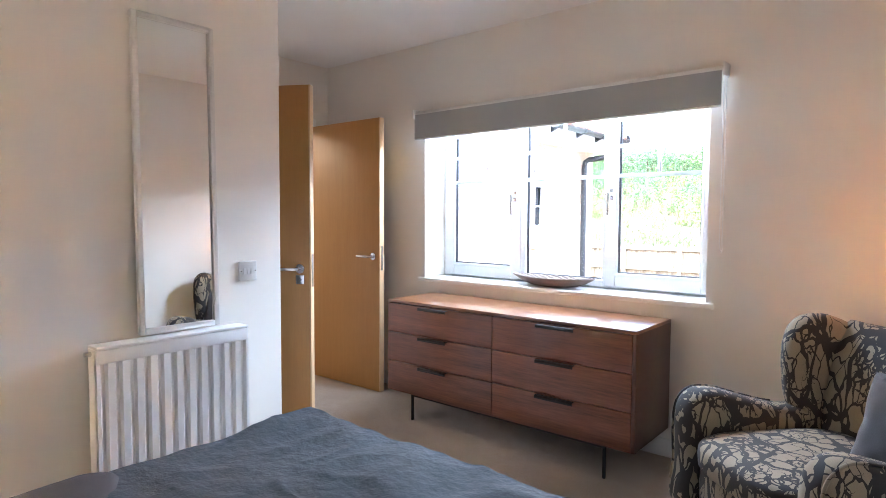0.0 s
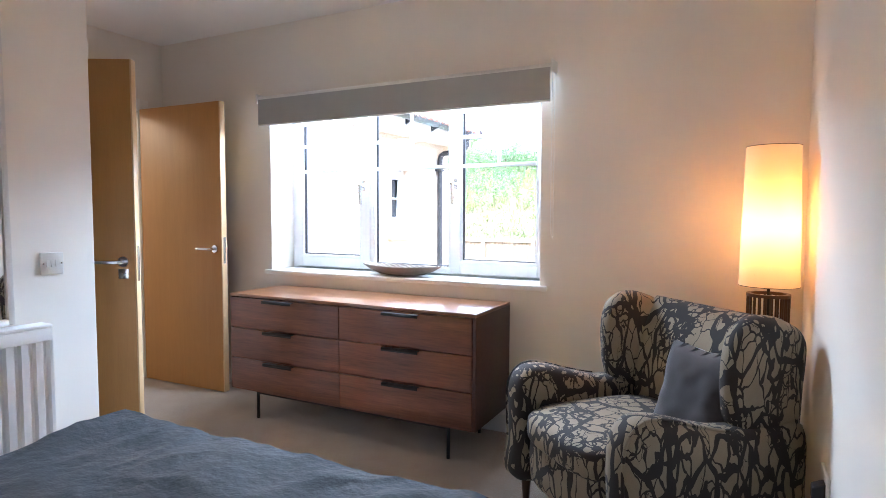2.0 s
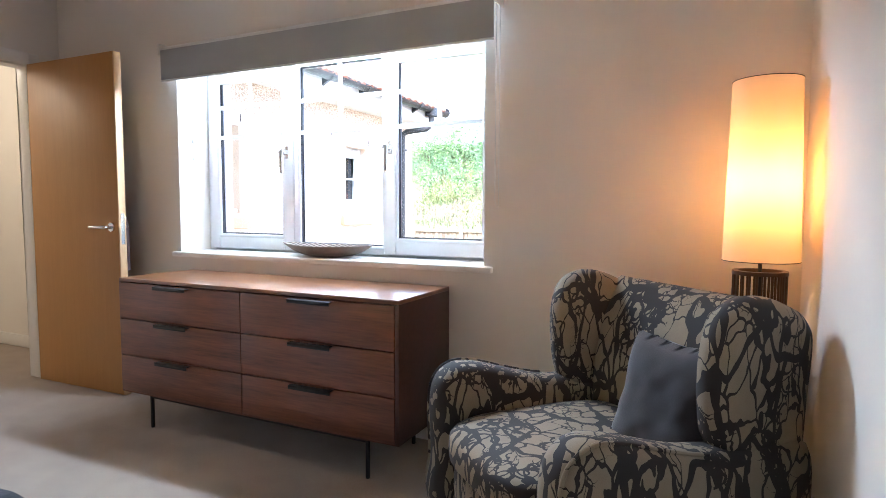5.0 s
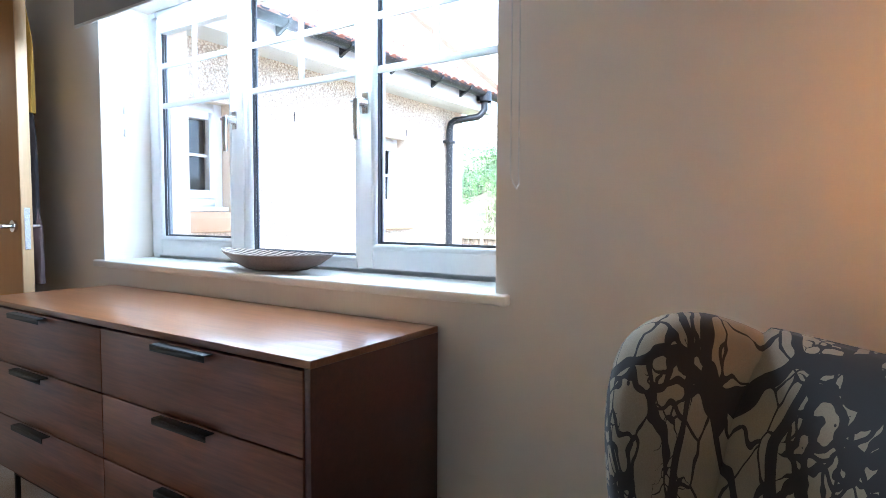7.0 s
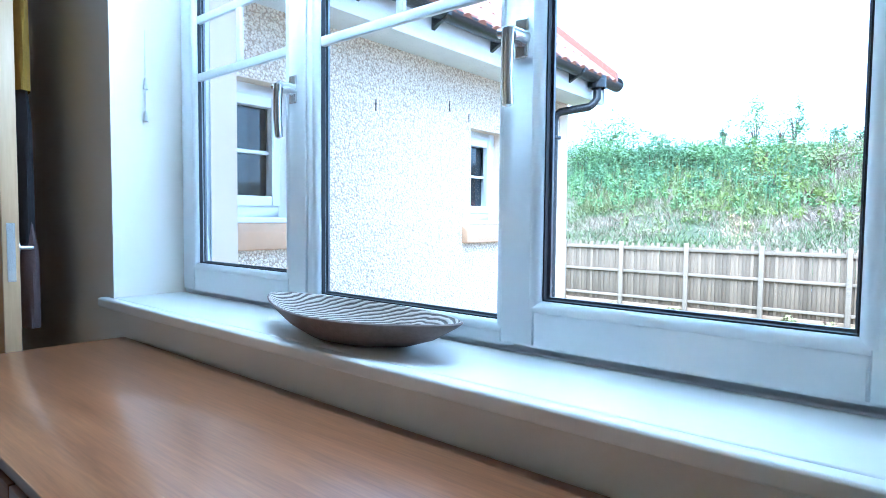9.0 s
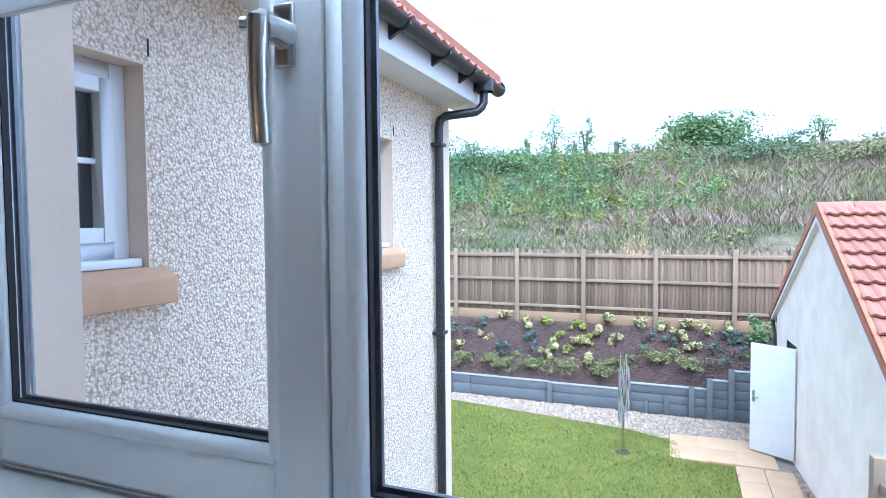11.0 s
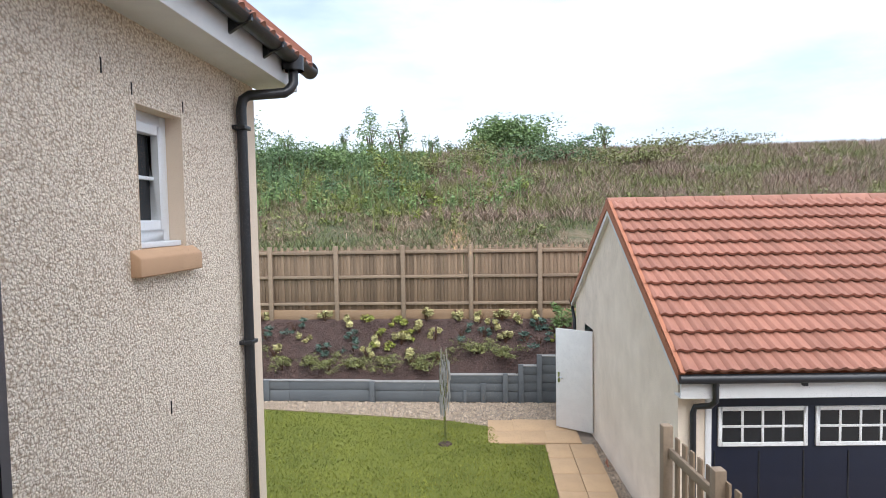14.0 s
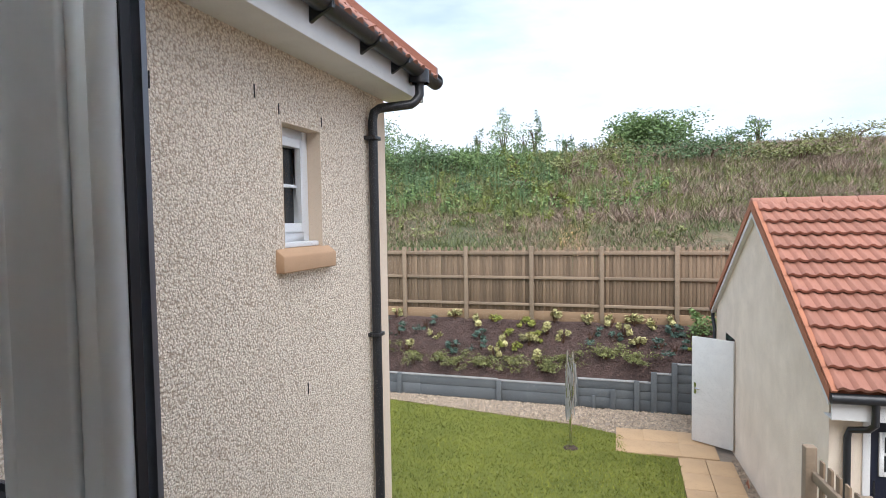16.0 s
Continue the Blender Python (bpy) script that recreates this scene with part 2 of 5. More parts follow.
def branches(name):
    """Upholstery print: dark winding branches and leaf tufts on beige."""
    m = mat(name, (0.29, 0.235, 0.160), (0.215, 0.172, 0.115), rough=0.85, scale=6, fine=500, bump=0.25, depth=0.001, sheen=0.05)
    nt = m.node_tree
    bs = nt.nodes["Principled BSDF"]
    src = bs.inputs["Base Color"].links[0].from_socket
    co = node(nt, "TexCoord")

    def layer(scale, warp, stretch, seed, cut, gain, base):
        mp = node(nt, "Mapping", Scale=stretch, Location=(seed, seed * 0.7, seed * 1.3))
        nt.links.new(co.outputs["Object"], mp.inputs[0])
        n = node(nt, "TexNoise", Scale=scale * 0.8, Detail=2.0)
        nt.links.new(mp.outputs[0], n.inputs["Vector"])
        mv = node(nt, "Mix")
        mv.data_type = "RGBA"
        mv.inputs[0].default_value = warp
        nt.links.new(mp.outputs[0], mv.inputs[6])
        nt.links.new(n.outputs["Color"], mv.inputs[7])
        v = node(nt, "TexVoronoi", Scale=scale)
        v.feature = "DISTANCE_TO_EDGE"
        nt.links.new(mv.outputs[2], v.inputs["Vector"])
        n3 = node(nt, "TexNoise", Scale=5.0, Detail=1.0)
        nt.links.new(mp.outputs[0], n3.inputs["Vector"])
        sb = node(nt, "Math")
        sb.operation, sb.use_clamp = "SUBTRACT", True
        sb.inputs[1].default_value = cut
        nt.links.new(n3.outputs["Fac"], sb.inputs[0])
        wd = node(nt, "Math")
        wd.operation = "MULTIPLY_ADD"
        wd.inputs[1].default_value, wd.inputs[2].default_value = gain, base
        nt.links.new(sb.outputs[0], wd.inputs[0])
        lt = node(nt, "Math")
        lt.operation = "LESS_THAN"
        nt.links.new(v.outputs["Distance"], lt.inputs[0])
        nt.links.new(wd.outputs[0], lt.inputs[1])
        return lt.outputs[0]

    lines = layer(6.5, 0.14, (1.4, 1.4, 0.62), 0.0, 0.46, 0.16, 0.046)
    for other in (layer(14.0, 0.10, (1.2, 1.2, 0.66), 3.1, 0.42, 0.30, 0.030), layer(27.0, 0.06, (1.1, 1.1, 0.8), 5.7, 0.52, 0.9, -0.002)):
        mxm = node(nt, "Math")
        mxm.operation = "MAXIMUM"
        nt.links.new(lines, mxm.inputs[0])
        nt.links.new(other, mxm.inputs[1])
        lines = mxm.outputs[0]
    mx = node(nt, "Mix")
    mx.data_type = "RGBA"
    mx.inputs[7].default_value = (0.022, 0.018, 0.016, 1)
    nt.links.new(lines, mx.inputs[0])
    nt.links.new(src, mx.inputs[6])
    nt.links.new(mx.outputs[2], bs.inputs["Base Color"])
    return m


M = {
    "wall": mat("cream_wall_paint", (0.80, 0.755, 0.69), (0.77, 0.72, 0.65), rough=0.75, scale=1.5, fine=260, bump=0.12, depth=0.0015),
    "ceiling": mat("white_ceiling_paint", (0.83, 0.82, 0.80), (0.80, 0.79, 0.77), rough=0.9, scale=2, fine=200, bump=0.1),
    "carpet": mat("beige_carpet", (0.37, 0.295, 0.23), (0.27, 0.215, 0.165), rough=1.0, scale=5, fine=420, bump=0.6, depth=0.006, sheen=0.3),
    "gloss": mat("white_gloss_paint", (0.82, 0.80, 0.76), (0.79, 0.77, 0.72), rough=0.3, scale=3, fine=60, bump=0.03),
    "upvc": mat("white_upvc", (0.76, 0.78, 0.80), (0.73, 0.75, 0.77), rough=0.28, scale=3, fine=80, bump=0.02),
    "gasket": mat("black_rubber", (0.015, 0.015, 0.018), rough=0.6),
    "spacer": mat("grey_spacer", (0.20, 0.21, 0.23), rough=0.4, metal=0.6),
    "chrome": mat("satin_chrome", (0.72, 0.72, 0.73), (0.66, 0.66, 0.67), rough=0.22, metal=1.0, fine=300, bump=0.02),
    "oak": wood("oak_veneer", (0.46, 0.235, 0.065), (0.40, 0.195, 0.053), axis=2, scale=2.2, rough=0.48),
    "oak_edge": wood("oak_lipping", (0.66, 0.46, 0.25), (0.56, 0.37, 0.19), axis=2, scale=2.0, rough=0.45),
    # walnut ends darker, top lighter than the fronts: light and shade in the colour
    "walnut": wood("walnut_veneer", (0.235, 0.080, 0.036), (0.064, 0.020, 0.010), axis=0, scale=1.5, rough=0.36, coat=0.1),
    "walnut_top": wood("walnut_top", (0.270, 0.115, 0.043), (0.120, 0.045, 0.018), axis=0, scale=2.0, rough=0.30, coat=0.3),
    "walnut_shaded_side": wood("walnut_shaded_side", (0.085, 0.028, 0.015), (0.045, 0.015, 0.009), axis=0, scale=2.4, rough=0.36),
    "black_metal": mat("black_metal", (0.018, 0.017, 0.017), rough=0.6, metal=0.0, spec=0.25),
    "bronze": mat("dark_bronze", (0.10, 0.055, 0.032), (0.07, 0.036, 0.022), rough=0.4, metal=0.6),
    "blind": mat("grey_blind_fabric", (0.40, 0.40, 0.39), (0.36, 0.36, 0.35), rough=0.9, scale=3, fine=900, bump=0.2),
    "white_plastic": mat("white_plastic", (0.78, 0.77, 0.74), rough=0.35, bump=0.02),
    "radiator": mat("radiator_enamel", (0.80, 0.79, 0.78), (0.77, 0.76, 0.75), rough=0.35, bump=0.02),
    "mirror_frame": mat("silver_grey_frame", (0.72, 0.69, 0.65), (0.64, 0.61, 0.57), rough=0.4, metal=0.0),
    "throw": mat("slate_velvet", (0.036, 0.043, 0.056), (0.020, 0.024, 0.032), rough=0.8, scale=7, fine=34, bump=0.6, depth=0.010, sheen=0.06),
    "blanket": mat("mauve_blanket", (0.072, 0.057, 0.056), (0.046, 0.037, 0.037), rough=0.95, scale=8, fine=300, bump=0.4, depth=0.003, sheen=0.04),
    "cushion": mat("grey_cushion", (0.050, 0.045, 0.050), (0.030, 0.027, 0.030), rough=0.9, scale=6, fine=300, bump=0.3, sheen=0.4),
    "tree_print": branches("branch_print_upholstery"),
    "dark_wood": wood("dark_leg_wood", (0.10, 0.045, 0.02), (0.06, 0.026, 0.012), axis=2),
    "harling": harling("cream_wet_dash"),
    "sandstone": mat("peach_cast_stone", (0.56, 0.36, 0.22), (0.47, 0.30, 0.18), rough=0.85, scale=5, fine=160, bump=0.25),
    "band": mat("cream_smooth_band", (0.73, 0.61, 0.48), (0.66, 0.54, 0.42), rough=0.85, scale=3, fine=90, bump=0.2),
    "garage_wall": mat("cream_dash_render", (0.93, 0.81, 0.67), (0.72, 0.61, 0.48), rough=0.95, scale=2.0, fine=70, bump=0.9, depth=0.012),
    "tile": mat("terracotta_tile", (0.345, 0.158, 0.106), (0.265, 0.108, 0.072), rough=0.7, scale=4, fine=90, bump=0.15, rnd=0.12),
    "verge": mat("orange_verge", (0.42, 0.165, 0.085), (0.33, 0.12, 0.062), rough=0.65, scale=4, fine=60),
    "black_pvc": mat("black_pvc", (0.022, 0.024, 0.028), (0.016, 0.017, 0.02), rough=0.38, bump=0.02),
    "white_pvc": mat("white_fascia", (0.76, 0.76, 0.75), rough=0.4, bump=0.02),
    "navy": mat("navy_paint", (0.010, 0.014, 0.032), (0.008, 0.011, 0.025), rough=0.45, bump=0.03),
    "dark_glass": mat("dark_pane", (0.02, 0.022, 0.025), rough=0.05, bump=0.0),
    "fence": wood("weathered_fence_board", (0.275, 0.195, 0.125), (0.150, 0.107, 0.072), axis=2, scale=1.6, rough=0.9, bump=0.3, rnd=0.26, ring=9),
    "fence_rail": wood("fence_rail_timber", (0.32, 0.24, 0.165), (0.22, 0.165, 0.115), axis=0, scale=1.6, rough=0.9, bump=0.3, rnd=0.1, ring=9),
    "gravel_board": wood("gravel_board_timber", (0.36, 0.24, 0.14), (0.27, 0.18, 0.11), axis=0, scale=1.5, rough=0.9, rnd=0.1, ring=9),
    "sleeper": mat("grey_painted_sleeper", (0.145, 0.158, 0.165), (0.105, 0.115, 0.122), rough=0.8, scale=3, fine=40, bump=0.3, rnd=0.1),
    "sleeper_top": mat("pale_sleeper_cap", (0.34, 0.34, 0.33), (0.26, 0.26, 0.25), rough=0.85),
    "soil": mat("bark_mulch", (0.110, 0.070, 0.060), (0.050, 0.033, 0.029), rough=1.0, scale=4, fine=45, bump=1.0, depth=0.04),
    "lawn": mat("lawn_turf", (0.185, 0.200, 0.030), (0.095, 0.115, 0.016), rough=1.0, scale=1.1, fine=40, bump=0.9, depth=0.03),
    "blade": mat("grass_blade", (0.245, 0.26, 0.040), (0.115, 0.14, 0.019), rough=0.9, scale=1.0, fine=9, bump=0),
    "slab": mat("buff_paving", (0.52, 0.355, 0.205), (0.44, 0.30, 0.175), rough=0.9, scale=3, fine=110, bump=0.2, rnd=0.06),
    "gravel": mat("pale_gravel_bed", (0.38, 0.31, 0.245), (0.22, 0.18, 0.145), rough=1.0, scale=9, fine=70, bump=1.0, depth=0.02),
    "stone": mat("pale_pebble", (0.46, 0.37, 0.275), (0.22, 0.17, 0.125), rough=0.9, scale=7, fine=30),
    "hill": mat("rough_hillside", (0.165, 0.128, 0.078), (0.075, 0.080, 0.036), rough=1.0, scale=0.22, fine=2.2, bump=1.0, depth=0.3, mix=(0.42, 0.58)),
}
islands(M["blade"], 0.3)
islands(M["stone"], 0.4)
PANE = glass("clear_glass")

# ---- structure: the room, the recess, the hall ----
WX0, WX1, WZ0, WZ1 = 0.042, 1.975, 0.835, 1.97     # window opening
CEIL = 2.52


def wall_with_hole(name, axis, a0, a1, t0, t1, z0, z1, holes, material, label):
    """A straight wall along axis with rectangular openings (lo, hi, zlo, zhi)."""
    b = B()
    def bx(lo, hi, zl, zh):
        if hi - lo < 1e-4 or zh - zl < 1e-4:
            return
        if axis == "x":
            b.box(lo, hi, t0, t1, zl, zh)
        else:
            b.box(t0, t1, lo, hi, zl, zh)
    at = a0
    for lo, hi, zl, zh in sorted(holes):
        bx(at, lo, z0, z1)
        bx(lo, hi, z0, zl)
        bx(lo, hi, zh, z1)
        at = hi
    bx(at, a1, z0, z1)
    return structure(b.part(name, material), label, "wall")


wall_with_hole("wall_window", "x", -1.15, 3.5, 0.0, 0.30, 0.0, CEIL, [(WX0, WX1, WZ0, WZ1)], M["wall"], "cream painted wall holding the three-light window")
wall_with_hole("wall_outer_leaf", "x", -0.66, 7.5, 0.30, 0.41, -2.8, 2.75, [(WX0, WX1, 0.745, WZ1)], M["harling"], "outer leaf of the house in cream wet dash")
structure(B().box(3.21, 3.5, -4.1, 0, 0, CEIL).part("wall_east", M["wall"]), "cream painted wall beside the armchair", "wall")
structure(B().box(0.45, 3.5, -4.25, -4.1, 0, CEIL).part("wall_south", M["wall"]), "cream painted wall behind the bed", "wall")
structure(B().box(0.45, 0.55, -4.1, -1.575, 0, CEIL).part("wall_mirror", M["wall"], bevel=0.004), "cream painted wall with the mirror and radiator", "wall")
D1A, D1B = -0.45, 0.34
wall_with_hole("wall_recess", "x", -1.15, 0.449, -1.675, -1.575, 0, CEIL, [(D1A, D1B, -0.01, 2.02)], M["wall"], "cream painted recess wall with a doorway")
D2A, D2B = -1.02, -0.185
wall_with_hole("wall_hall_door", "y", -1.575, 0.0, -1.15, -1.05, 0, CEIL, [(D2A, D2B, -0.01, 2.02)], M["wall"], "cream painted wall with the hall doorway")
structure(B().box(-3.0, -1.15, 0.25, 0.30, 0, CEIL).part("wall_hall_north", M["wall"]), "cream painted hall wall", "wall")
structure(B().box(-3.1, -3.0, -1.75, 0.30, 0, CEIL).part("wall_hall_west", M["wall"]), "cream painted hall end wall", "wall")
structure(B().box(-3.0, -1.15, -1.75, -1.675, 0, CEIL).part("wall_hall_south", M["wall"]), "cream painted hall wall", "wall")
structure(B().box(-1.15, 0.45, -3.3, -3.2, 0, CEIL).part("wall_ensuite_south", M["wall"]), "plain wall of the room behind the door", "wall")
structure(B().box(-1.25, -1.15, -3.3, -1.75, 0, CEIL).part("wall_ensuite_west", M["wall"]), "plain wall of the room behind the door", "wall")
structure(B().box(-3.1, 3.5, -4.25, 0.0, -0.25, 0).box(-3.1, -1.15, 0, 0.3, -0.25, 0).part("floor", M["carpet"]), "beige wool carpet", "floor")
structure(B().box(-3.1, 3.5, -4.25, 0.30, CEIL, CEIL + 0.2).part("ceiling", M["ceiling"]), "plain white ceiling", "ceiling")
# out of view: added so that the house casts its shadow outside
structure(B().prism([(-9.0, 2.72), (0.85, 2.72), (0.85, 2.78), (-4.0, 5.9), (-9.0, 2.78)], "x", -6, 8).part("roof_house", M["tile"]), "plain unseen roof block above the bedroom, added for the house's shadow", "roof")


def skirting(name, boxes, label):
    b = B()
    for q in boxes:
        b.box(*q)
    return structure(b.part(name, M["gloss"], bevel=0.006), label, "baseboard")


skirting("baseboard_window", [(-1.05, 3.21, -0.016, 0, 0, 0.10)], "white painted skirting board")
skirting("baseboard_east", [(3.194, 3.21, -4.1, -0.016, 0, 0.10)], "white painted skirting board")
skirting("baseboard_mirror", [(0.55, 0.566, -4.1, -1.575, 0, 0.10)], "white painted skirting board")
skirting("baseboard_hall", [(-3.0, -1.15, 0.234, 0.25, 0, 0.10)], "white painted skirting board")


def door_frame(name, axis, lo, hi, t0, t1, face, side):
    """Lining and architrave of a doorway in white paint."""
    b = B()
    def bx(a0, a1, u0, u1, z0, z1):
        if axis == "x":
            b.box(a0, a1, u0, u1, z0, z1)
        else:
            b.box(u0, u1, a0, a1, z0, z1)
    bx(lo, lo + 0.025, t0, t1, 0, 2.02)
    bx(hi - 0.025, hi, t0, t1, 0, 2.02)
    bx(lo + 0.025, hi - 0.025, t0, t1, 1.995, 2.02)
    f0, f1 = sorted((face, face + side * 0.016))
    bx(lo - 0.05, lo + 0.012, f0, f1, 0, 2.08)
    bx(hi - 0.012, hi + 0.05, f0, f1, 0, 2.08)
    bx(lo + 0.012, hi - 0.012, f0, f1, 2.008, 2.08)
    return structure(b.part(name, M["gloss"], bevel=0.004), "white painted door lining and architrave", "door frame")


door_frame("trim_hall_doorway", "y", D2A, D2B, -1.153, -1.047, -1.05, 1)
door_frame("trim_recess_doorway", "x", D1A, D1B, -1.678, -1.572, -1.575, 1)


def lever(parent, x, z, side, to, turn=False):
    """Lever handle on a round rose; side is the sign of the face, to the way it points."""
    y = side * 0.022
    h = B().tube([(x, y, z), (x, y + side * 0.012, z)], 0.026, 20).part("rose", M["chrome"], parent, "chrome rose", smooth=True)
    B().tube([(x, y, z), (x, y + side * 0.05, z), (x + to * 0.015, y + side * 0.058, z), (x + to * 0.12, y + side * 0.058, z)], 0.0095, 12).part("lever", M["chrome"], parent, "chrome lever handle", smooth=True)
    if turn:
        B().box(x - 0.025, x + 0.025, min(y, y + side * 0.01), max(y, y + side * 0.01), z - 0.085, z - 0.035).part("escutcheon", M["chrome"], parent, "square chrome thumb-turn plate", bevel=0.002)
        B().tube([(x, y, z - 0.06), (x, y + side * 0.03, z - 0.06)], 0.009, 12).part("thumb_turn", M["chrome"], parent, "chrome thumb-turn", smooth=True)


def door(name, at, rz, width, label, turn):
    """Flush oak leaf hinged at its origin, reaching along local +x."""
    d = thing(name, label, "door", at, rz, kind="structure")
    B().box(0.0, width - 0.008, -0.022, 0.022, 0.008, 2.0).part("leaf", M["oak"], d, "flush oak veneer leaf", bevel=0.0015)
    B().box(width - 0.008, width, -0.022, 0.022, 0.008, 2.0).part("lipping", M["oak_edge"], d, "pale oak edge lipping", bevel=0.001)
    B().box(width, width + 0.002, -0.011, 0.011, 0.90, 1.08).part("latch_plate", M["chrome"], d, "chrome latch plate")
    lever(d, width - 0.06, 1.0, -1, -1, turn)
    lever(d, width - 0.06, 1.0, 1, -1)
    for z in (0.25, 1.05, 1.75):
        B().tube([(-0.004, 0.024, z - 0.05), (-0.004, 0.024, z + 0.05)], 0.006, 8).part("hinge", M["chrome"], d, smooth=True)
    return d


door("door_1", (-1.0, -0.212, 0), 1.0, 0.80, "open flush oak door to the hall", False)
door("door_2", (-0.43, -1.53, 0), 29.5, 0.765, "half-open flush oak door to a side room", True)


# ---- window ----
def bars(b, x0, x1, z0, z1, w, y0, y1):
    """A rectangular ring: outer edge given, members w wide."""
    b.box(x0, x0 + w, y0, y1, z0, z1)
    b.box(x1 - w, x1, y0, y1, z0, z1)
    b.box(x0 + w, x1 - w, y0, y1, z0, z0 + w)
    b.box(x0 + w, x1 - w, y0, y1, z1 - w, z1)
    return b


def make_window():
    w = thing("window_1", "white three-light casement window, closed, with glazing bars", "window", kind="structure")
    yf = 0.222
    b = B()
    b.box(WX0, WX0 + 0.055, yf, yf + 0.065, WZ0 + 0.02, WZ1)
    b.box(WX1 - 0.045, WX1, yf, yf + 0.065, WZ0 + 0.02, WZ1)
    b.box(WX0 + 0.055, WX1 - 0.045, yf, yf + 0.065, WZ0 + 0.02, WZ0 + 0.062)
    b.box(WX0 + 0.055, WX1 - 0.045, yf, yf + 0.065, WZ1 - 0.04, WZ1)
    b.box(0.680, 0.727, yf, yf + 0.045, WZ0 + 0.062, WZ1 - 0.04)
    b.box(1.350, 1.385, yf, yf + 0.065, WZ0 + 0.062, WZ1 - 0.04)
    b.part("window_frame", M["upvc"], w, "white uPVC outer frame", bevel=0.004)
    top = 1.905
    lights = (("casement", 0.157, 0.636, 0.957, 0.086, 0.203), ("fixed_light", 0.768, 1.311, 0.912, 0.043, 0.206), ("casement", 1.408, 1.881, 0.957, 0.083, 0.203))
    for name, x0, x1, z0, wd, y0 in lights:
        s = bars(B(), x0 - wd, x1 + wd, z0 - wd, top + 0.03, wd - 0.012, y0, y0 + 0.042).part(name, M["upvc"], w, "white uPVC sash" if wd > 0.05 else "white uPVC glazing bead", bevel=0.0035)
        bd = B()
        k = 0.0135
        rx0, rx1, rz0, rz1 = x0 - 0.013, x1 + 0.013, z0 - 0.013, top + 0.013
        for p, q in (((rx0, rz0), (rx1, rz0)), ((rx1, rz0), (rx1, rz1)), ((rx1, rz1), (rx0, rz1)), ((rx0, rz1), (rx0, rz0))):
            bd.tube([(p[0], y0 + 0.011, p[1]), (q[0], y0 + 0.011, q[1])], k, 12)
        bd.part("bead", M["upvc"], s, "rounded white glazing bead", smooth=True)
        bars(B(), x0 - 0.006, x1 + 0.006, z0 - 0.006, top + 0.006, 0.009, y0 + 0.012, y0 + 0.022).part("gasket", M["gasket"], s, "black rubber gasket")
        bars(B(), x0 - 0.004, x1 + 0.004, z0 - 0.004, top + 0.004, 0.011, y0 + 0.028, y0 + 0.034).part("spacer", M["spacer"], s, "grey double-glazing spacer")
        g = B().box(x0 - 0.003, x1 + 0.003, y0 + 0.023, y0 + 0.027, z0 - 0.003, top + 0.003).part("pane", PANE, s, "clear glass pane")
        g.visible_shadow = False
        gb = B()
        xm = (x0 + x1) / 2
        for z in (1.541, 1.718):
            gb.box(x0, x1, y0 + 0.010, y0 + 0.0215, z - 0.012, z + 0.012)
        for za, zb in ((1.553, 1.706), (1.730, top)):
            gb.box(xm - 0.011, xm + 0.011, y0 + 0.010, y0 + 0.0215, za, zb)
        gb.part("glazing_bars", M["upvc"], s, "slim white glazing bars", bevel=0.002)
        if wd > 0.05:
            hx = x1 + 0.042 if x0 < 1 else x0 - 0.042
            hz = 1.432
            hb = B().box(hx - 0.014, hx + 0.014, y0 - 0.008, y0, hz - 0.036, hz + 0.036).part("handle_plate", M["chrome"], s, "satin chrome handle base", bevel=0.0065, seg=4)
            B().tube([(hx, y0 - 0.004, hz), (hx, y0 - 0.012, hz), (hx, y0 - 0.030, hz), (hx, y0 - 0.044, hz - 0.004)], [0.018, 0.0155, 0.0145, 0.0135], 18).part("handle_neck", M["chrome"], s, smooth=True)
            B().tube([(hx, y0 - 0.040, hz + 0.013), (hx, y0 - 0.048, hz + 0.004), (hx, y0 - 0.051, hz - 0.03), (hx, y0 - 0.051, hz - 0.08), (hx, y0 - 0.047, hz - 0.125), (hx, y0 - 0.046, hz - 0.128)], [0.006, 0.0125, 0.0115, 0.0105, 0.0105, 0.004], 16).part("handle_lever", M["chrome"], s, "satin chrome window handle lever", smooth=True)
            B().tube([(hx, y0 - 0.044, hz), (hx - 0.020, y0 - 0.050, hz + 0.001)], [0.008, 0.008], 14).part("handle_key", M["chrome"], s, "small chrome lock barrel", smooth=True)
    B().box(-0.003, 2.02, -0.031, 0.0, 0.826, 0.855).box(WX0, WX1, 0.0, 0.221, 0.826, 0.855).part("window_sill", M["gloss"], w, "white painted window board", bevel=0.006)
    B().box(WX0, WX1, 0.300, 0.44, 0.745, 0.785).part("outer_sill", M["sandstone"], w, "cast stone outer sill", bevel=0.006)
    return w


make_window()
structure(B().box(WX0, WX0 + 0.004, 0.300, 0.414, WZ0, WZ1).box(WX1 - 0.004, WX1, 0.300, 0.414, WZ0, WZ1).part("trim_outer_reveal", M["band"]), "cream outer window reveal", "trim")


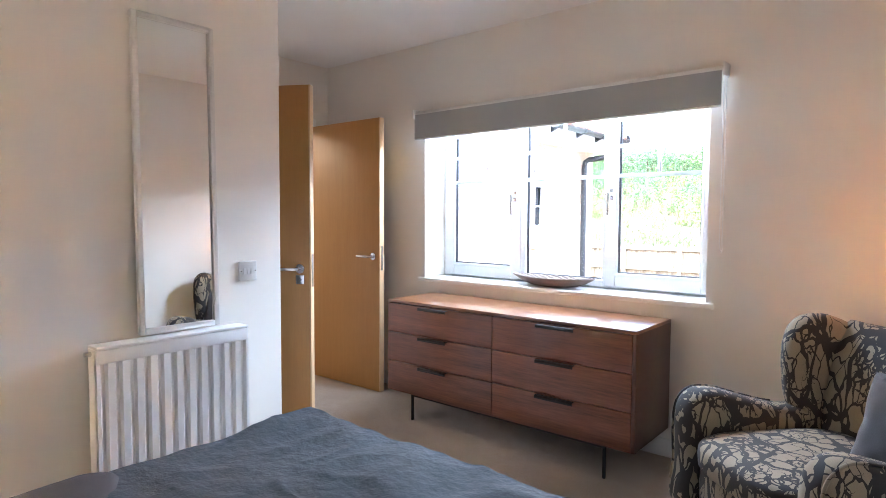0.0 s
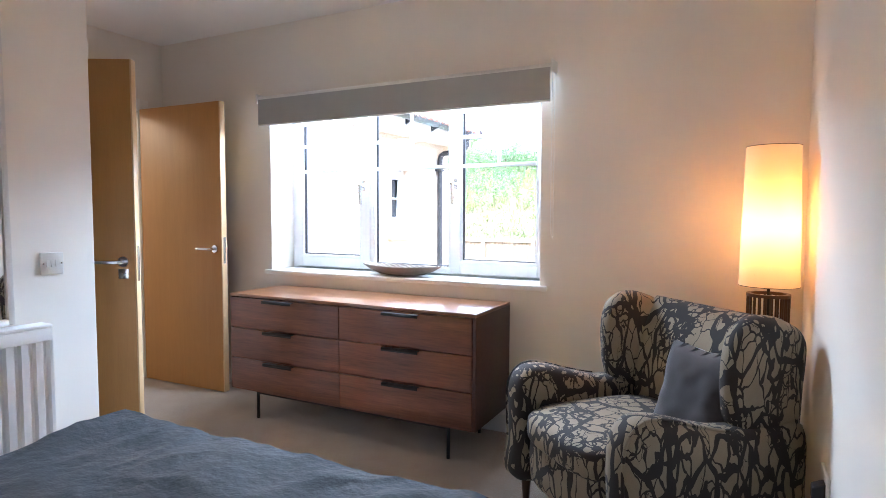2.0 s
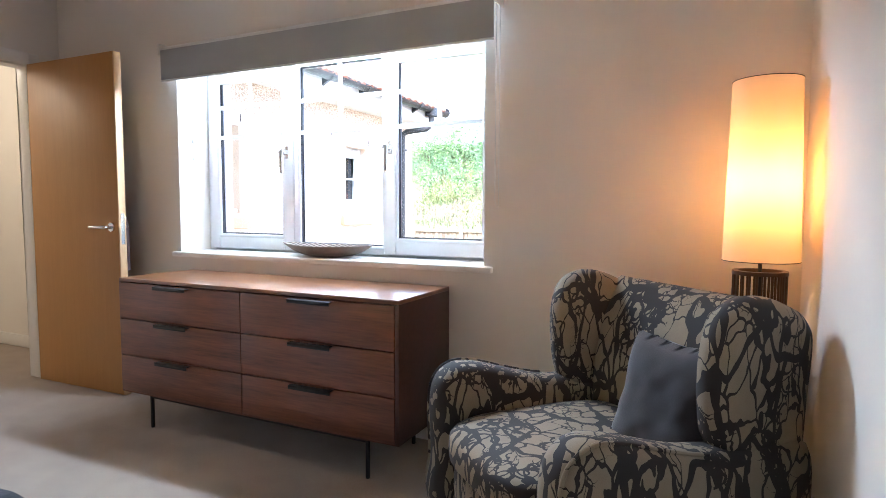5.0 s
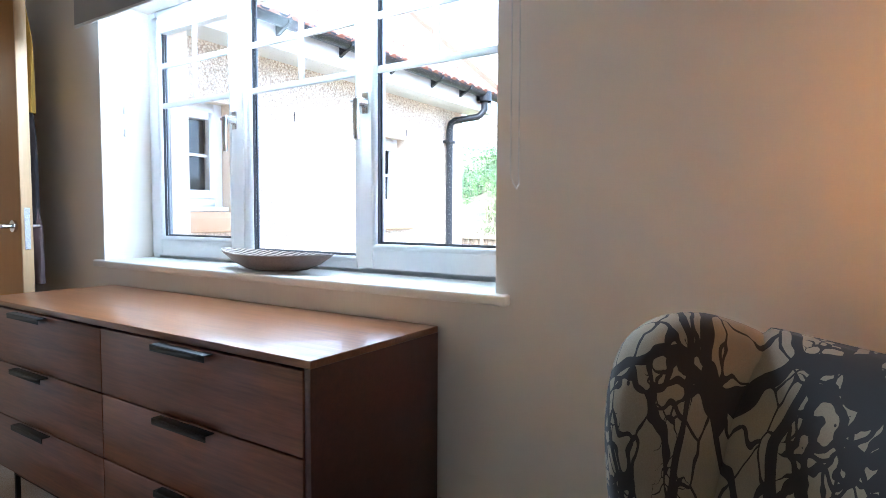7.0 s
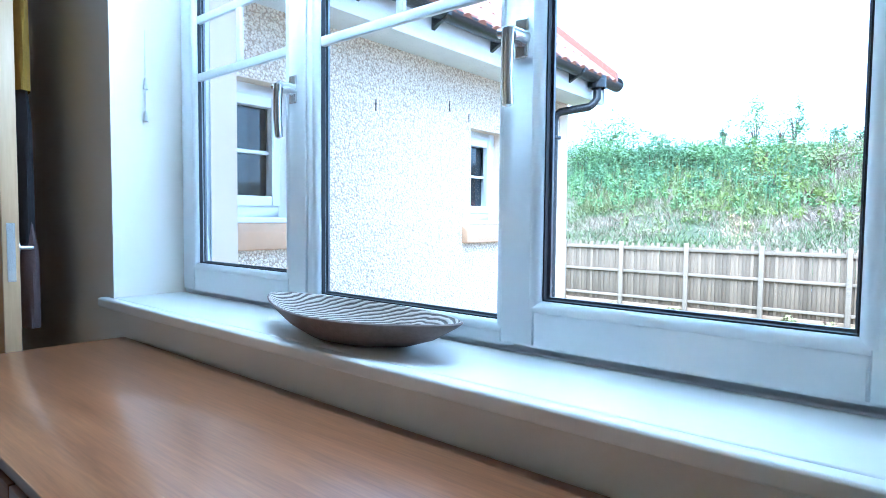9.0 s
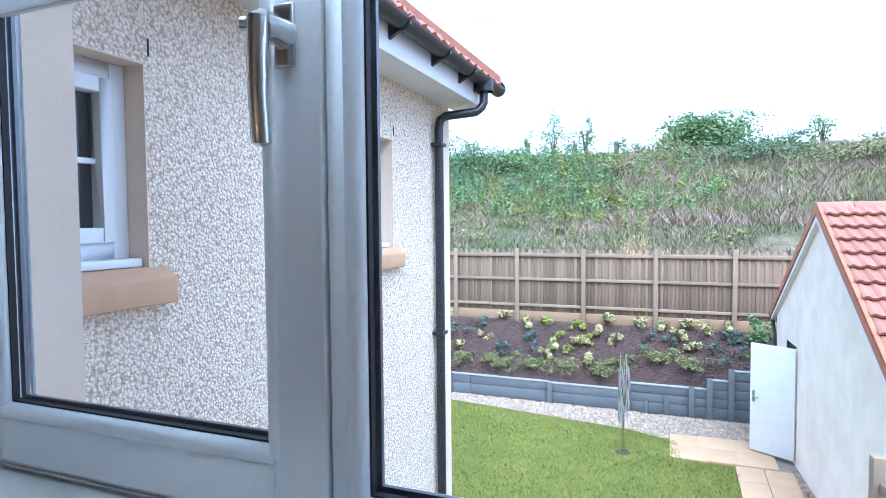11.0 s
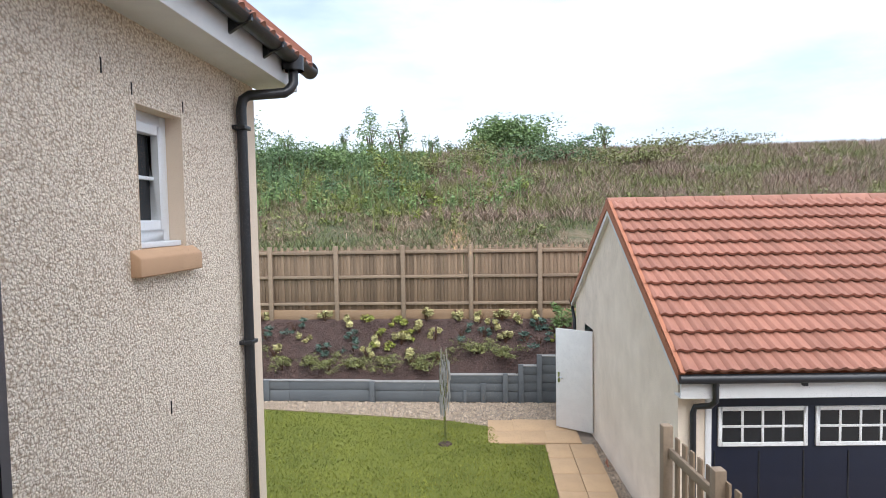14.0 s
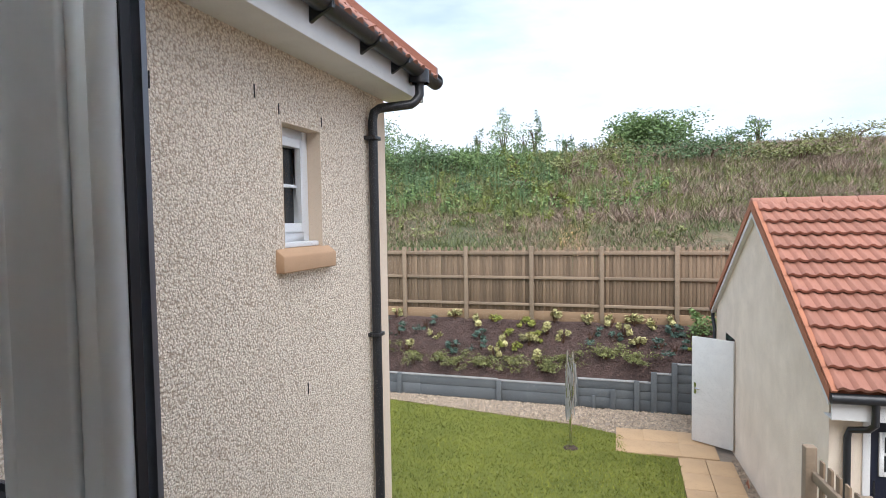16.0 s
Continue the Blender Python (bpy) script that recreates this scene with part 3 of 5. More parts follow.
def make_blind():
    t = thing("roller_blind", "grey fabric roller blind partly drawn over the window", "blind", (0, 0, 0))
    B().tube([(0.01, -0.058, 2.012), (2.045, -0.058, 2.012)], 0.021, 20).part("roller", M["white_plastic"], t, "white fabric roll on its tube", smooth=True)
    B().box(0.012, 2.043, -0.082, -0.0795, 1.842, 2.010).part("fabric", M["blind"], t, "grey blackout fabric")
    B().box(0.012, 2.043, -0.086, -0.0755, 1.832, 1.843).part("bottom_bar", M["white_plastic"], t, "slim white bottom bar", bevel=0.002)
    # added strip: keeps the window lamp from leaking up behind the roll
    B().box(0.010, 2.046, -0.060, -0.001, 2.026, 2.036).part("back_rail", M["white_plastic"], t, "white strip added to block light between the roll and the wall", bevel=0.002)
    for x in (-0.004, 2.047):
        B().box(x, x + 0.012, -0.09, 0.0, 1.985, 2.050).part("bracket", M["white_plastic"], t, "white plastic bracket", bevel=0.005)
    pts = [(2.052, -0.075, 2.0)] + [(2.052, -0.075, 2.0 - 0.05 * i) for i in range(1, 18)]
    loop = pts + [(2.056, -0.068, 1.13), (2.058, -0.055, 1.118), (2.058, -0.042, 1.13)] + [(2.056, -0.040, 1.15 + 0.05 * i) for i in range(0, 18)]
    B().tube(loop, 0.0022, 6).part("chain", M["white_plastic"], t, "white bead chain loop", smooth=True)
    return t


make_blind()


def make_cleat(z):
    t = thing("cord_toggle", "small white cord toggle hanging in the window reveal", "cord", (0.046, 0.10, z), group="cord toggles")
    B().tube([(0.004, 0, 0.18), (0.004, 0, 0.03)], 0.001, 5).part("cord", M["white_plastic"], t)
    B().tube([(0.005, 0, 0.032), (0.005, 0, 0)], [0.004, 0.008], 10).part("toggle", M["white_plastic"], t, smooth=True)


make_cleat(1.40)
make_cleat(1.50)


def ridges(m):
    """Wavy carved rings across a surface."""
    nt = m.node_tree
    bs = nt.nodes["Principled BSDF"]
    co = node(nt, "TexCoord")
    mp = node(nt, "Mapping", Scale=(1.0, 1.6, 0.3), Location=(-0.08, 0.06, 0))
    wv = node(nt, "TexWave", Scale=26.0, Distortion=5.0, Detail=2.0)
    wv.wave_type, wv.rings_direction = "RINGS", "Z"
    wv.inputs["Detail Scale"].default_value = 0.6
    rp = node(nt, "ValToRGB")
    rp.color_ramp.elements[0].color, rp.color_ramp.elements[1].color = (0.10, 0.075, 0.06, 1), (0.50, 0.43, 0.37, 1)
    rp.color_ramp.elements[0].position, rp.color_ramp.elements[1].position = 0.25, 0.6
    bp = node(nt, "Bump", Strength=0.7, Distance=0.003)
    nt.links.new(co.outputs["Object"], mp.inputs[0])
    nt.links.new(mp.outputs[0], wv.inputs["Vector"])
    nt.links.new(wv.outputs["Fac"], rp.inputs[0])
    nt.links.new(wv.outputs["Fac"], bp.inputs["Height"])
    nt.links.new(rp.outputs[0], bs.inputs["Base Color"])
    nt.links.new(bp.outputs[0], bs.inputs["Normal"])


def make_bowl():
    t = thing("bowl", "long shallow carved wooden bowl on the window board", "bowl", (1.035, 0.085, 0.856), -3)
    n = 40
    def shell(rows):
        b = B()
        for r, z in rows:
            for k in range(n):
                a = 2 * math.pi * k / n
                c = math.cos(a)
                b.v.append((r * c * 1.05, r * math.sin(a) * 0.40 * (1 - 0.35 * c * c), z + 0.010 * c * c * (r / 0.28)))
        b.f += [(i * n + k, i * n + (k + 1) % n, (i + 1) * n + (k + 1) % n, (i + 1) * n + k) for i in range(len(rows) - 1) for k in range(n)]
        return b
    shell([(0.0005, 0.0), (0.10, 0.0), (0.16, 0.004), (0.22, 0.022), (0.27, 0.048), (0.285, 0.058), (0.281, 0.0605)]).part("bowl_body", mat("grey_brown_wood", (0.20, 0.15, 0.125), (0.13, 0.10, 0.08), rough=0.6, scale=12, fine=120, bump=0.2), t, "smooth grey-brown outside", smooth=True)
    m = mat("grey_carved_wood", (0.36, 0.29, 0.24), (0.15, 0.11, 0.09), rough=0.7)
    ridges(m)
    shell([(0.281, 0.0605), (0.276, 0.0595), (0.25, 0.046), (0.2, 0.028), (0.1, 0.012), (0.0005, 0.010)]).part("carved_inside", m, t, "carved wavy ridges in grey and cream", smooth=True)


make_bowl()


# ---- bedroom furniture ----
def make_dresser():
    X0, X1, Y0, Y1, Z0, Z1 = 0.158, 1.810, -0.488, -0.018, 0.165, 0.755
    t = thing("dresser", "walnut six-drawer dresser on black metal legs under the window", "dresser")
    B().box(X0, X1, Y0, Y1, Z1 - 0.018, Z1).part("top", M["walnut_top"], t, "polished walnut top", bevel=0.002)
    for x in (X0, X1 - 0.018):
        B().box(x, x + 0.018, Y0, Y1, Z0, Z1 - 0.018).part("side_panel", M["walnut_shaded_side"], t, bevel=0.001)
    B().box(X0 + 0.018, X1 - 0.018, Y0, Y1, Z0, Z0 + 0.018).part("base_panel", M["walnut"], t)
    B().box(X0 + 0.018, X1 - 0.018, Y1 - 0.02, Y1 - 0.01, Z0 + 0.018, Z1 - 0.018).part("back_panel", M["walnut_shaded_side"], t)
    xm = (X0 + X1) / 2
    za, zb = Z0 + 0.006, Z1 - 0.021
    h = (zb - za) / 3
    for c, (xa, xb) in enumerate(((X0 + 0.004, xm - 0.002), (xm + 0.002, X1 - 0.020))):
        for r in range(3):
            z0, z1 = za + r * h + 0.002, za + (r + 1) * h - 0.002
            d = B().box(xa, xb, Y0 - 0.004, Y0 + 0.016, z0, z1).part("drawer", M["walnut"], t, "walnut drawer front", bevel=0.0015)
            xc = (0.55, 1.385)[c]
            b = B().box(xc - 0.11, xc + 0.11, Y0 - 0.030, Y0 - 0.004, z1 - 0.006, z1 - 0.003)
            b.box(xc - 0.11, xc + 0.11, Y0 - 0.030, Y0 - 0.027, z1 - 0.020, z1 - 0.006)
            b.part("pull", M["black_metal"], d, "black metal tab pull", bevel=0.0008)
    for x in (0.365, 1.655):
        for y in (Y0 + 0.012, Y1 - 0.06):
            B().box(x - 0.007, x + 0.007, y - 0.007, y + 0.007, 0.0, Z0).part("leg", M["black_metal"], t, "thin black metal leg", bevel=0.001)
    for y in (Y0 + 0.012, Y1 - 0.06):
        B().box(0.358, 1.662, y - 0.006, y + 0.006, Z0 - 0.012, Z0).part("leg_rail", M["black_metal"], t)
    return t


make_dresser()


def sheet(b, nx, ny, fn):
    vs = [fn(i / nx, j / ny) for j in range(ny + 1) for i in range(nx + 1)]
    b.add(vs, [(j * (nx + 1) + i, j * (nx + 1) + i + 1, (j + 1) * (nx + 1) + i + 1, (j + 1) * (nx + 1) + i) for j in range(ny) for i in range(nx)])
    return b


def make_bed():
    x0, x1, y0, y1, top = 1.08, 2.63, -3.95, -1.80, 0.575
    t = thing("bed", "double bed with a slate blue velvet cover", "bed")
    B().box(x0 + 0.06, x1 - 0.06, y0, y1 - 0.06, 0.06, 0.32).part("base", M["cushion"], t, "grey upholstered base", bevel=0.02)
    B().box(x0 + 0.04, x1 - 0.04, y0, y1 - 0.04, 0.32, 0.53).part("mattress", M["gloss"], t, "white mattress", bevel=0.05, seg=4)
    for x in (x0 + 0.15, x1 - 0.15):
        for y in (y0 + 0.15, y1 - 0.2):
            B().tube([(x, y, 0), (x, y, 0.07)], 0.025, 12).part("leg", M["dark_wood"], t)
    B().box(x0, x1, y0 - 0.10, y0, 0.0, 1.15).part("headboard", M["cushion"], t, "grey upholstered headboard", bevel=0.03, seg=3)
    cx, cy, hx, hy = (x0 + x1) / 2, (y0 + y1) / 2, (x1 - x0) / 2, (y1 - y0) / 2

    def cover(u, v):
        a, c = (u * 2 - 1) * 1.16, (v * 2 - 1) * 1.13
        ox, oy = max(0.0, abs(a) - 0.93), max(0.0, abs(c) - 0.95)
        x = cx + math.copysign(min(abs(a), 0.93) * hx + 0.055 * math.tanh(ox * 9) * 1.0, a)
        y = cy + math.copysign(min(abs(c), 0.95) * hy + 0.055 * math.tanh(oy * 9) * 1.0, c)
        drop = 1.9 * max(0.0, ox - 0.03) + 2.3 * max(0.0, oy - 0.02)
        z = top - min(drop, 0.34)
        wr = noise.noise(Vector((x * 2.3, y * 2.1, 0.3))) * 0.022 + noise.noise(Vector((x * 7 + y * 3, y * 4, 1.7))) * 0.010 + noise.noise(Vector((x * 16, y * 11 + x * 6, 5))) * 0.004
        ridge = abs(noise.noise(Vector((x * 3 + 2, y * 5 - x * 2, 4.0))))
        crease = abs(noise.noise(Vector((x * 2.2 - y * 1.3, y * 2.6 + x, 9.0))))
        z += wr + 0.014 * max(0, 0.25 - ridge) * 1.6 + 0.0045 * max(0.0, 0.07 - crease) / 0.07
        side = math.sin(x * 26) * 0.008 * min(1, oy * 8) + math.sin(y * 24) * 0.008 * min(1, ox * 8)
        return (x + (side if ox > 0.05 else 0), y + (side if oy > 0.05 else 0), z)
    ob = sheet(B(), 170, 230, cover).part("cover", M["throw"], t, "crumpled slate blue velvet cover", smooth=True)
    return t


make_bed()


def make_blanket():
    t = thing("folded_blanket", "folded mauve-grey blanket lying on the bed", "blanket")

    def fn(u, v):
        x, y = 1.085 + u * 1.02, -3.36 + v * 0.86
        e = min(1.0, min(u, 1 - u) * 16, min(v, 1 - v) * 10)
        x += 0.02 * noise.noise(Vector((y * 4, 1, 2)))
        z = 0.566 + 0.032 * e ** 0.5 + noise.noise(Vector((x * 5, y * 4, 7))) * 0.018
        if x < 1.15:
            z -= (1.15 - x) * 1.2
        return (x, y - 0.30 * u, z)
    o = sheet(B(), 50, 36, fn).part("blanket", M["blanket"], t, smooth=True)
    sm = o.modifiers.new("thickness", "SOLIDIFY")
    sm.thickness, sm.offset = 0.02, -1


make_blanket()


def make_radiator():
    y0, y1, z0, z1, xb, xf = -2.395, -1.807, 0.16, 0.828, 0.575, 0.640
    t = thing("radiator", "white convector panel radiator fixed under the mirror", "radiator", (0, 0, 0))
    front = B().box(xf - 0.012, xf - 0.001, y0, y1, z0, z1 - 0.013)
    for za, zb in ((z1 - 0.062, z1 - 0.013), (z0, z0 + 0.05)):
        front.box(xf - 0.001, xf + 0.010, y0, y1, za, zb)
    front.part("panel", M["radiator"], t, "white enamelled panel", bevel=0.003)
    n = 12
    st = (y1 - y0) / n
    for i in range(n + 1):
        c = y0 + st * i
        lo, hi = max(y0, c - st * 0.40), min(y1, c + st * 0.40)
        B().prism([(xf - 0.001, lo), (xf + 0.010, max(y0, c - st * 0.24)), (xf + 0.010, min(y1, c + st * 0.24)), (xf - 0.001, hi)], "z", z0 + 0.05, z1 - 0.062).part("flute", M["radiator"], t)
    B().box(xb, xf + 0.012, y0, y1, z1 - 0.012, z1).part("top_grille", M["radiator"], t, "white top grille", bevel=0.003)
    for y in (y0, y1 - 0.004):
        B().box(xb, xf + 0.002, y, y + 0.004, z0, z1 - 0.012).part("end_panel", M["radiator"], t)
    for y in (y0 + 0.1, y1 - 0.1):
        B().box(0.55, xf - 0.012, y - 0.02, y + 0.02, z0 + 0.1, z1 - 0.1).part("bracket", M["radiator"], t)
    B().tube([(0.60, y0 - 0.02, z1 - 0.03), (0.60, y0, z1 - 0.03)], 0.009, 10).part("bleed_valve", M["chrome"], t, smooth=True)
    B().tube([(0.60, y0, z0 + 0.04), (0.60, y0 - 0.05, z0 + 0.04), (0.60, y0 - 0.05, 0.0)], 0.0075, 8).part("pipe", M["white_plastic"], t, smooth=True)


make_radiator()


def make_mirror():
    y0, y1, z0, z1 = -0.319, 0.0, 0.0, 1.208
    t = thing("wall_mirror", "tall narrow mirror in a silver-grey frame leaning on the wall", "mirror")
    t.matrix_world = pose(0.025, -1.897, 0.828, 0, -0.95, -0.8) 
    b = B()
    k = 0.021
    for q in ((y0, y0 + k, z0, z1), (y1 - k, y1, z0, z1), (y0 + k, y1 - k, z0, z0 + k), (y0 + k, y1 - k, z1 - k, z1)):
        b.box(0.551, 0.574, *q)
    b.part("frame", M["mirror_frame"], t, "silver-grey frame", bevel=0.003)
    m = mat("silvered_mirror", (0.86, 0.86, 0.86), (0.86, 0.86, 0.86), rough=0.012, metal=1.0, bump=0)
    B().box(0.551, 0.562, y0 + k, y1 - k, z0 + k, z1 - k).part("mirror_glass", m, t, "mirror glass")


make_mirror()


def make_switch(name, at, rz, label, gangs):
    t = thing(name, label, "switch", at, rz)
    B().box(-0.043, 0.043, -0.009, 0.0, -0.043, 0.043).part("plate", M["white_plastic"], t, "white plastic plate", bevel=0.003)
    for i in range(gangs):
        x = (i - (gangs - 1) / 2) * 0.017
        B().prism([(-0.009, -0.013), (-0.014, -0.013), (-0.010, 0.013), (-0.009, 0.013)], "x", x - 0.006, x + 0.006).part("rocker", M["white_plastic"], t, "white rocker")
    for x in (-0.034, 0.034):
        B().tube([(x, -0.009, 0), (x, -0.0105, 0)], 0.003, 8).part("screw", M["chrome"], t)


make_switch("light_switch", (0.55, -1.748, 1.047), 90, "white three-gang light switch on the cream wall", 3)
make_switch("light_switch", (-1.62, 0.25, 1.06), 0, "white light switch on the hall wall", 1)


def smooth_path(pts, n=5):
    """Rounds a closed outline with Catmull-Rom steps."""
    out = []
    k = len(pts)
    for i in range(k):
        p0, p1, p2, p3 = (Vector(pts[(i + q) % k]) for q in (-1, 0, 1, 2))
        for j in range(n):
            u = j / n
            out.append(tuple(0.5 * (2 * p1 + (p2 - p0) * u + (2 * p0 - 5 * p1 + 4 * p2 - p3) * u * u + (3 * p1 - p0 - 3 * p2 + p3) * u ** 3)))
    return out


def padded(outline, x0, x1, r, lean=None):
    """A stuffed panel: an outline in the y-z plane swept along x with rounded rims."""
    cy, cz = sum(p[0] for p in outline) / len(outline), sum(p[1] for p in outline) / len(outline)
    steps = [(0.0, r), (0.13, r * 0.5), (0.5, r * 0.13), (1.0, 0.0)]
    rows = [(x0 + r * a, ins) for a, ins in steps] + [(x1 - r * a, ins) for a, ins in reversed(steps)]
    b = B()
    n = len(outline)
    for x, ins in rows:
        for i, (y, z) in enumerate(outline):
            ya, za = outline[i - 1]
            yb, zb = outline[(i + 1) % n]
            ty, tz = yb - ya, zb - za
            L = math.hypot(ty, tz) or 1.0
            ny, nz = tz / L, -ty / L
            b.v.append((x + (lean(z) if lean else 0.0), y + ny * ins, z + nz * ins))
    m = len(rows)
    b.f += [(i * n + k, i * n + (k + 1) % n, (i + 1) * n + (k + 1) % n, (i + 1) * n + k) for i in range(m - 1) for k in range(n)]
    b.f += [tuple(range(n))[::-1], tuple(range((m - 1) * n, m * n))]
    return b


def make_armchair():
    t = thing("armchair", "wingback armchair in beige fabric printed with dark branches", "armchair", (2.622, -0.690, 0), -42)
    P = M["tree_print"]
    B().blob((0, 0.0, 0.255), (0.30, 0.395, 0.145), 32, 12, 0.35).part("seat_base", P, t, smooth=True)
    B().blob((0, -0.085, 0.385), (0.290, 0.345, 0.080), 40, 16, 0.5).part("seat_cushion", P, t, "thick padded seat cushion", smooth=True)
    arm = smooth_path([(-0.385, 0.11), (-0.400, 0.30), (-0.405, 0.47), (-0.385, 0.555), (-0.325, 0.598), (-0.235, 0.592), (-0.10, 0.553), (0.03, 0.523), (0.20, 0.515), (0.38, 0.50), (0.40, 0.28), (0.375, 0.11), (0.0, 0.105)])
    wing = smooth_path([(0.11, 0.47), (0.075, 0.545), (0.060, 0.65), (0.062, 0.76), (0.09, 0.845), (0.15, 0.888), (0.22, 0.895), (0.30, 0.875), (0.37, 0.838), (0.405, 0.775), (0.40, 0.62), (0.385, 0.40), (0.30, 0.36), (0.18, 0.40)])
    for s in (-1, 1):
        a0, a1 = sorted((s * 0.275, s * 0.418))
        padded(arm, a0, a1, 0.050).part("arm", P, t, "padded arm with a rounded front", smooth=True)
        w0, w1 = sorted((s * 0.282, s * 0.392))
        padded(wing, w0, w1, 0.050, lambda z: s * 0.012 * max(0.0, z - 0.5) / 0.4).part("wing", P, t, "curved side wing", smooth=True)
        rim = [(s * 0.390, y + 0.004, z - 0.004) for y, z in arm if z > 0.2 and y < 0.06]
        B().tube(rim, 0.006, 8).part("piping", P, t, "corded seam along the arm", smooth=True)
    n = 24
    rows = [(0.34, 0.24, 0.30, 0.09), (0.30, 0.42, 0.31, 0.11), (0.315, 0.58, 0.32, 0.105), (0.345, 0.72, 0.33, 0.09), (0.372, 0.80, 0.335, 0.072), (0.385, 0.838, 0.335, 0.045), (0.388, 0.852, 0.32, 0.015)]
    b = B()
    for cy, z, hx, hy in rows:
        for k in range(n):
            th = 2 * math.pi * k / n
            co, si = math.cos(th), math.sin(th)
            x = hx * math.copysign(abs(co) ** 0.6, co)
            b.v.append((x, cy + hy * math.copysign(abs(si) ** 0.6, si) - 0.05 * (x / hx) ** 2, z + 0.03 * (x / hx) ** 2 * (z - 0.24)))
    b.f += [(i * n + k, i * n + (k + 1) % n, (i + 1) * n + (k + 1) % n, (i + 1) * n + k) for i in range(len(rows) - 1) for k in range(n)]
    b.f += [tuple(range(n))[::-1], tuple(range(len(b.v) - n, len(b.v)))]
    b.part("backrest", P, t, "padded backrest", smooth=True)
    for x in (-0.34, 0.34):
        for y in (-0.33, 0.32):
            B().tube([(x, y, 0.0), (x, y, 0.14)], [0.014, 0.024], 12).part("leg", M["dark_wood"], t, "tapered dark wooden leg", smooth=True)
    return t


make_armchair()


def make_cushion():
    t = thing("cushion", "square grey velvet cushion resting on the armchair", "cushion", (2.805, -0.695, 0.432), -33)
    n = 24

    def fn(sgn):
        def g(u, v):
            a, c = u * 2 - 1, v * 2 - 1
            k = (1 - a ** 4) * (1 - c ** 4)
            pin = 1 - 0.08 * (a * a * c * c) * -1 - 0.07 * (1 - abs(a)) * abs(c) - 0.07 * (1 - abs(c)) * abs(a)
            x, z = a * 0.158 * pin, c * 0.152 * pin
            y = sgn * 0.075 * max(k, 0) ** 0.45 + 0.006 * noise.noise(Vector((a * 3, c * 3, sgn)))
            return (x + 0.03, y + z * 0.35, z + 0.150)
        return g
    b = sheet(B(), n, n, fn(-1))
    sheet(b, n, n, fn(1))
    b.part("cushion_cover", M["cushion"], t, smooth=True)


make_cushion()


def make_lamp():
    t = thing("table_lamp", "lit table lamp, tall cream shade on a slatted base", "lamp", (3.06, -0.30, 0.55))
    sm = bpy.data.materials.new("lit_cream_shade")
    sm.use_nodes = True
    nt = sm.node_tree
    nt.nodes.clear()
    out = node(nt, "OutputMaterial")
    df = node(nt, "BsdfDiffuse")
    df.inputs[0].default_value = (0.78, 0.66, 0.50, 1)
    tl = node(nt, "BsdfTranslucent")
    tl.inputs[0].default_value = (0.84, 0.58, 0.31, 1)
    co = node(nt, "TexCoord")
    wv = node(nt, "TexNoise", Scale=300.0)
    bp = node(nt, "Bump", Strength=0.15, Distance=0.001)
    nt.links.new(co.outputs["Object"], wv.inputs["Vector"])
    nt.links.new(wv.outputs["Fac"], bp.inputs["Height"])
    nt.links.new(bp.outputs[0], df.inputs["Normal"])
    mx = node(nt, "MixShader")
    mx.inputs[0].default_value = 0.40
    nt.links.new(df.outputs[0], mx.inputs[1])
    nt.links.new(tl.outputs[0], mx.inputs[2])
    nt.links.new(mx.outputs[0], out.inputs[0])
    B().lathe([(0.114, 0.400), (0.101, 0.978)], 48).part("shade", sm, t, "tall cream fabric shade, lit from inside", smooth=True)
    for r, z in ((0.114, 0.400), (0.101, 0.978)):
        B().tube([(r * math.cos(2 * math.pi * k / 40), r * math.sin(2 * math.pi * k / 40), z) for k in range(41)], 0.0016, 6, False).part("shade_ring", M["blanket"], t)
    B().tube([(0, 0, 0.012), (0, 0, 0.56)], 0.006, 10).part("stem", M["black_metal"], t, smooth=True)
    B().tube([(0, 0, 0.56), (0, 0, 0.60)], 0.016, 12).part("bulb_holder", M["black_metal"], t, smooth=True)
    for k in range(3):
        a = 2 * math.pi * k / 3
        B().tube([(0, 0, 0.55), (0.112 * math.cos(a), 0.112 * math.sin(a), 0.45)], 0.002, 6).part("spoke", M["black_metal"], t)
    B().lathe([(0.0005, 0), (0.082, 0), (0.082, 0.015), (0.0005, 0.015)], 32).part("base_disc", M["black_metal"], t, "dark bronze disc", smooth=True)
    B().lathe([(0.066, 0.355), (0.083, 0.355), (0.083, 0.368), (0.066, 0.368), (0.066, 0.355)], 32).part("top_ring", M["bronze"], t, "dark bronze ring", smooth=True)
    for k in range(22):
        a = 2 * math.pi * k / 22
        B().tube([(0.077 * math.cos(a), 0.077 * math.sin(a), 0.012), (0.077 * math.cos(a), 0.077 * math.sin(a), 0.358)], 0.0042, 6).part("slat", M["bronze"], t, "slim dark bronze rod")
    s = thing("side_table", "small dark round side table behind the armchair", "table", (3.03, -0.28, 0))
    B().lathe([(0.0005, 0.53), (0.15, 0.53), (0.15, 0.549), (0.0005, 0.549)], 40).part("tabletop", M["dark_wood"], s, smooth=True)
    B().tube([(0, 0, 0.02), (0, 0, 0.53)], 0.02, 14).part("column", M["black_metal"], s, smooth=True)
    B().lathe([(0.0005, 0.0), (0.13, 0.0), (0.13, 0.02), (0.0005, 0.02)], 40).part("foot", M["black_metal"], s, smooth=True)


make_lamp()


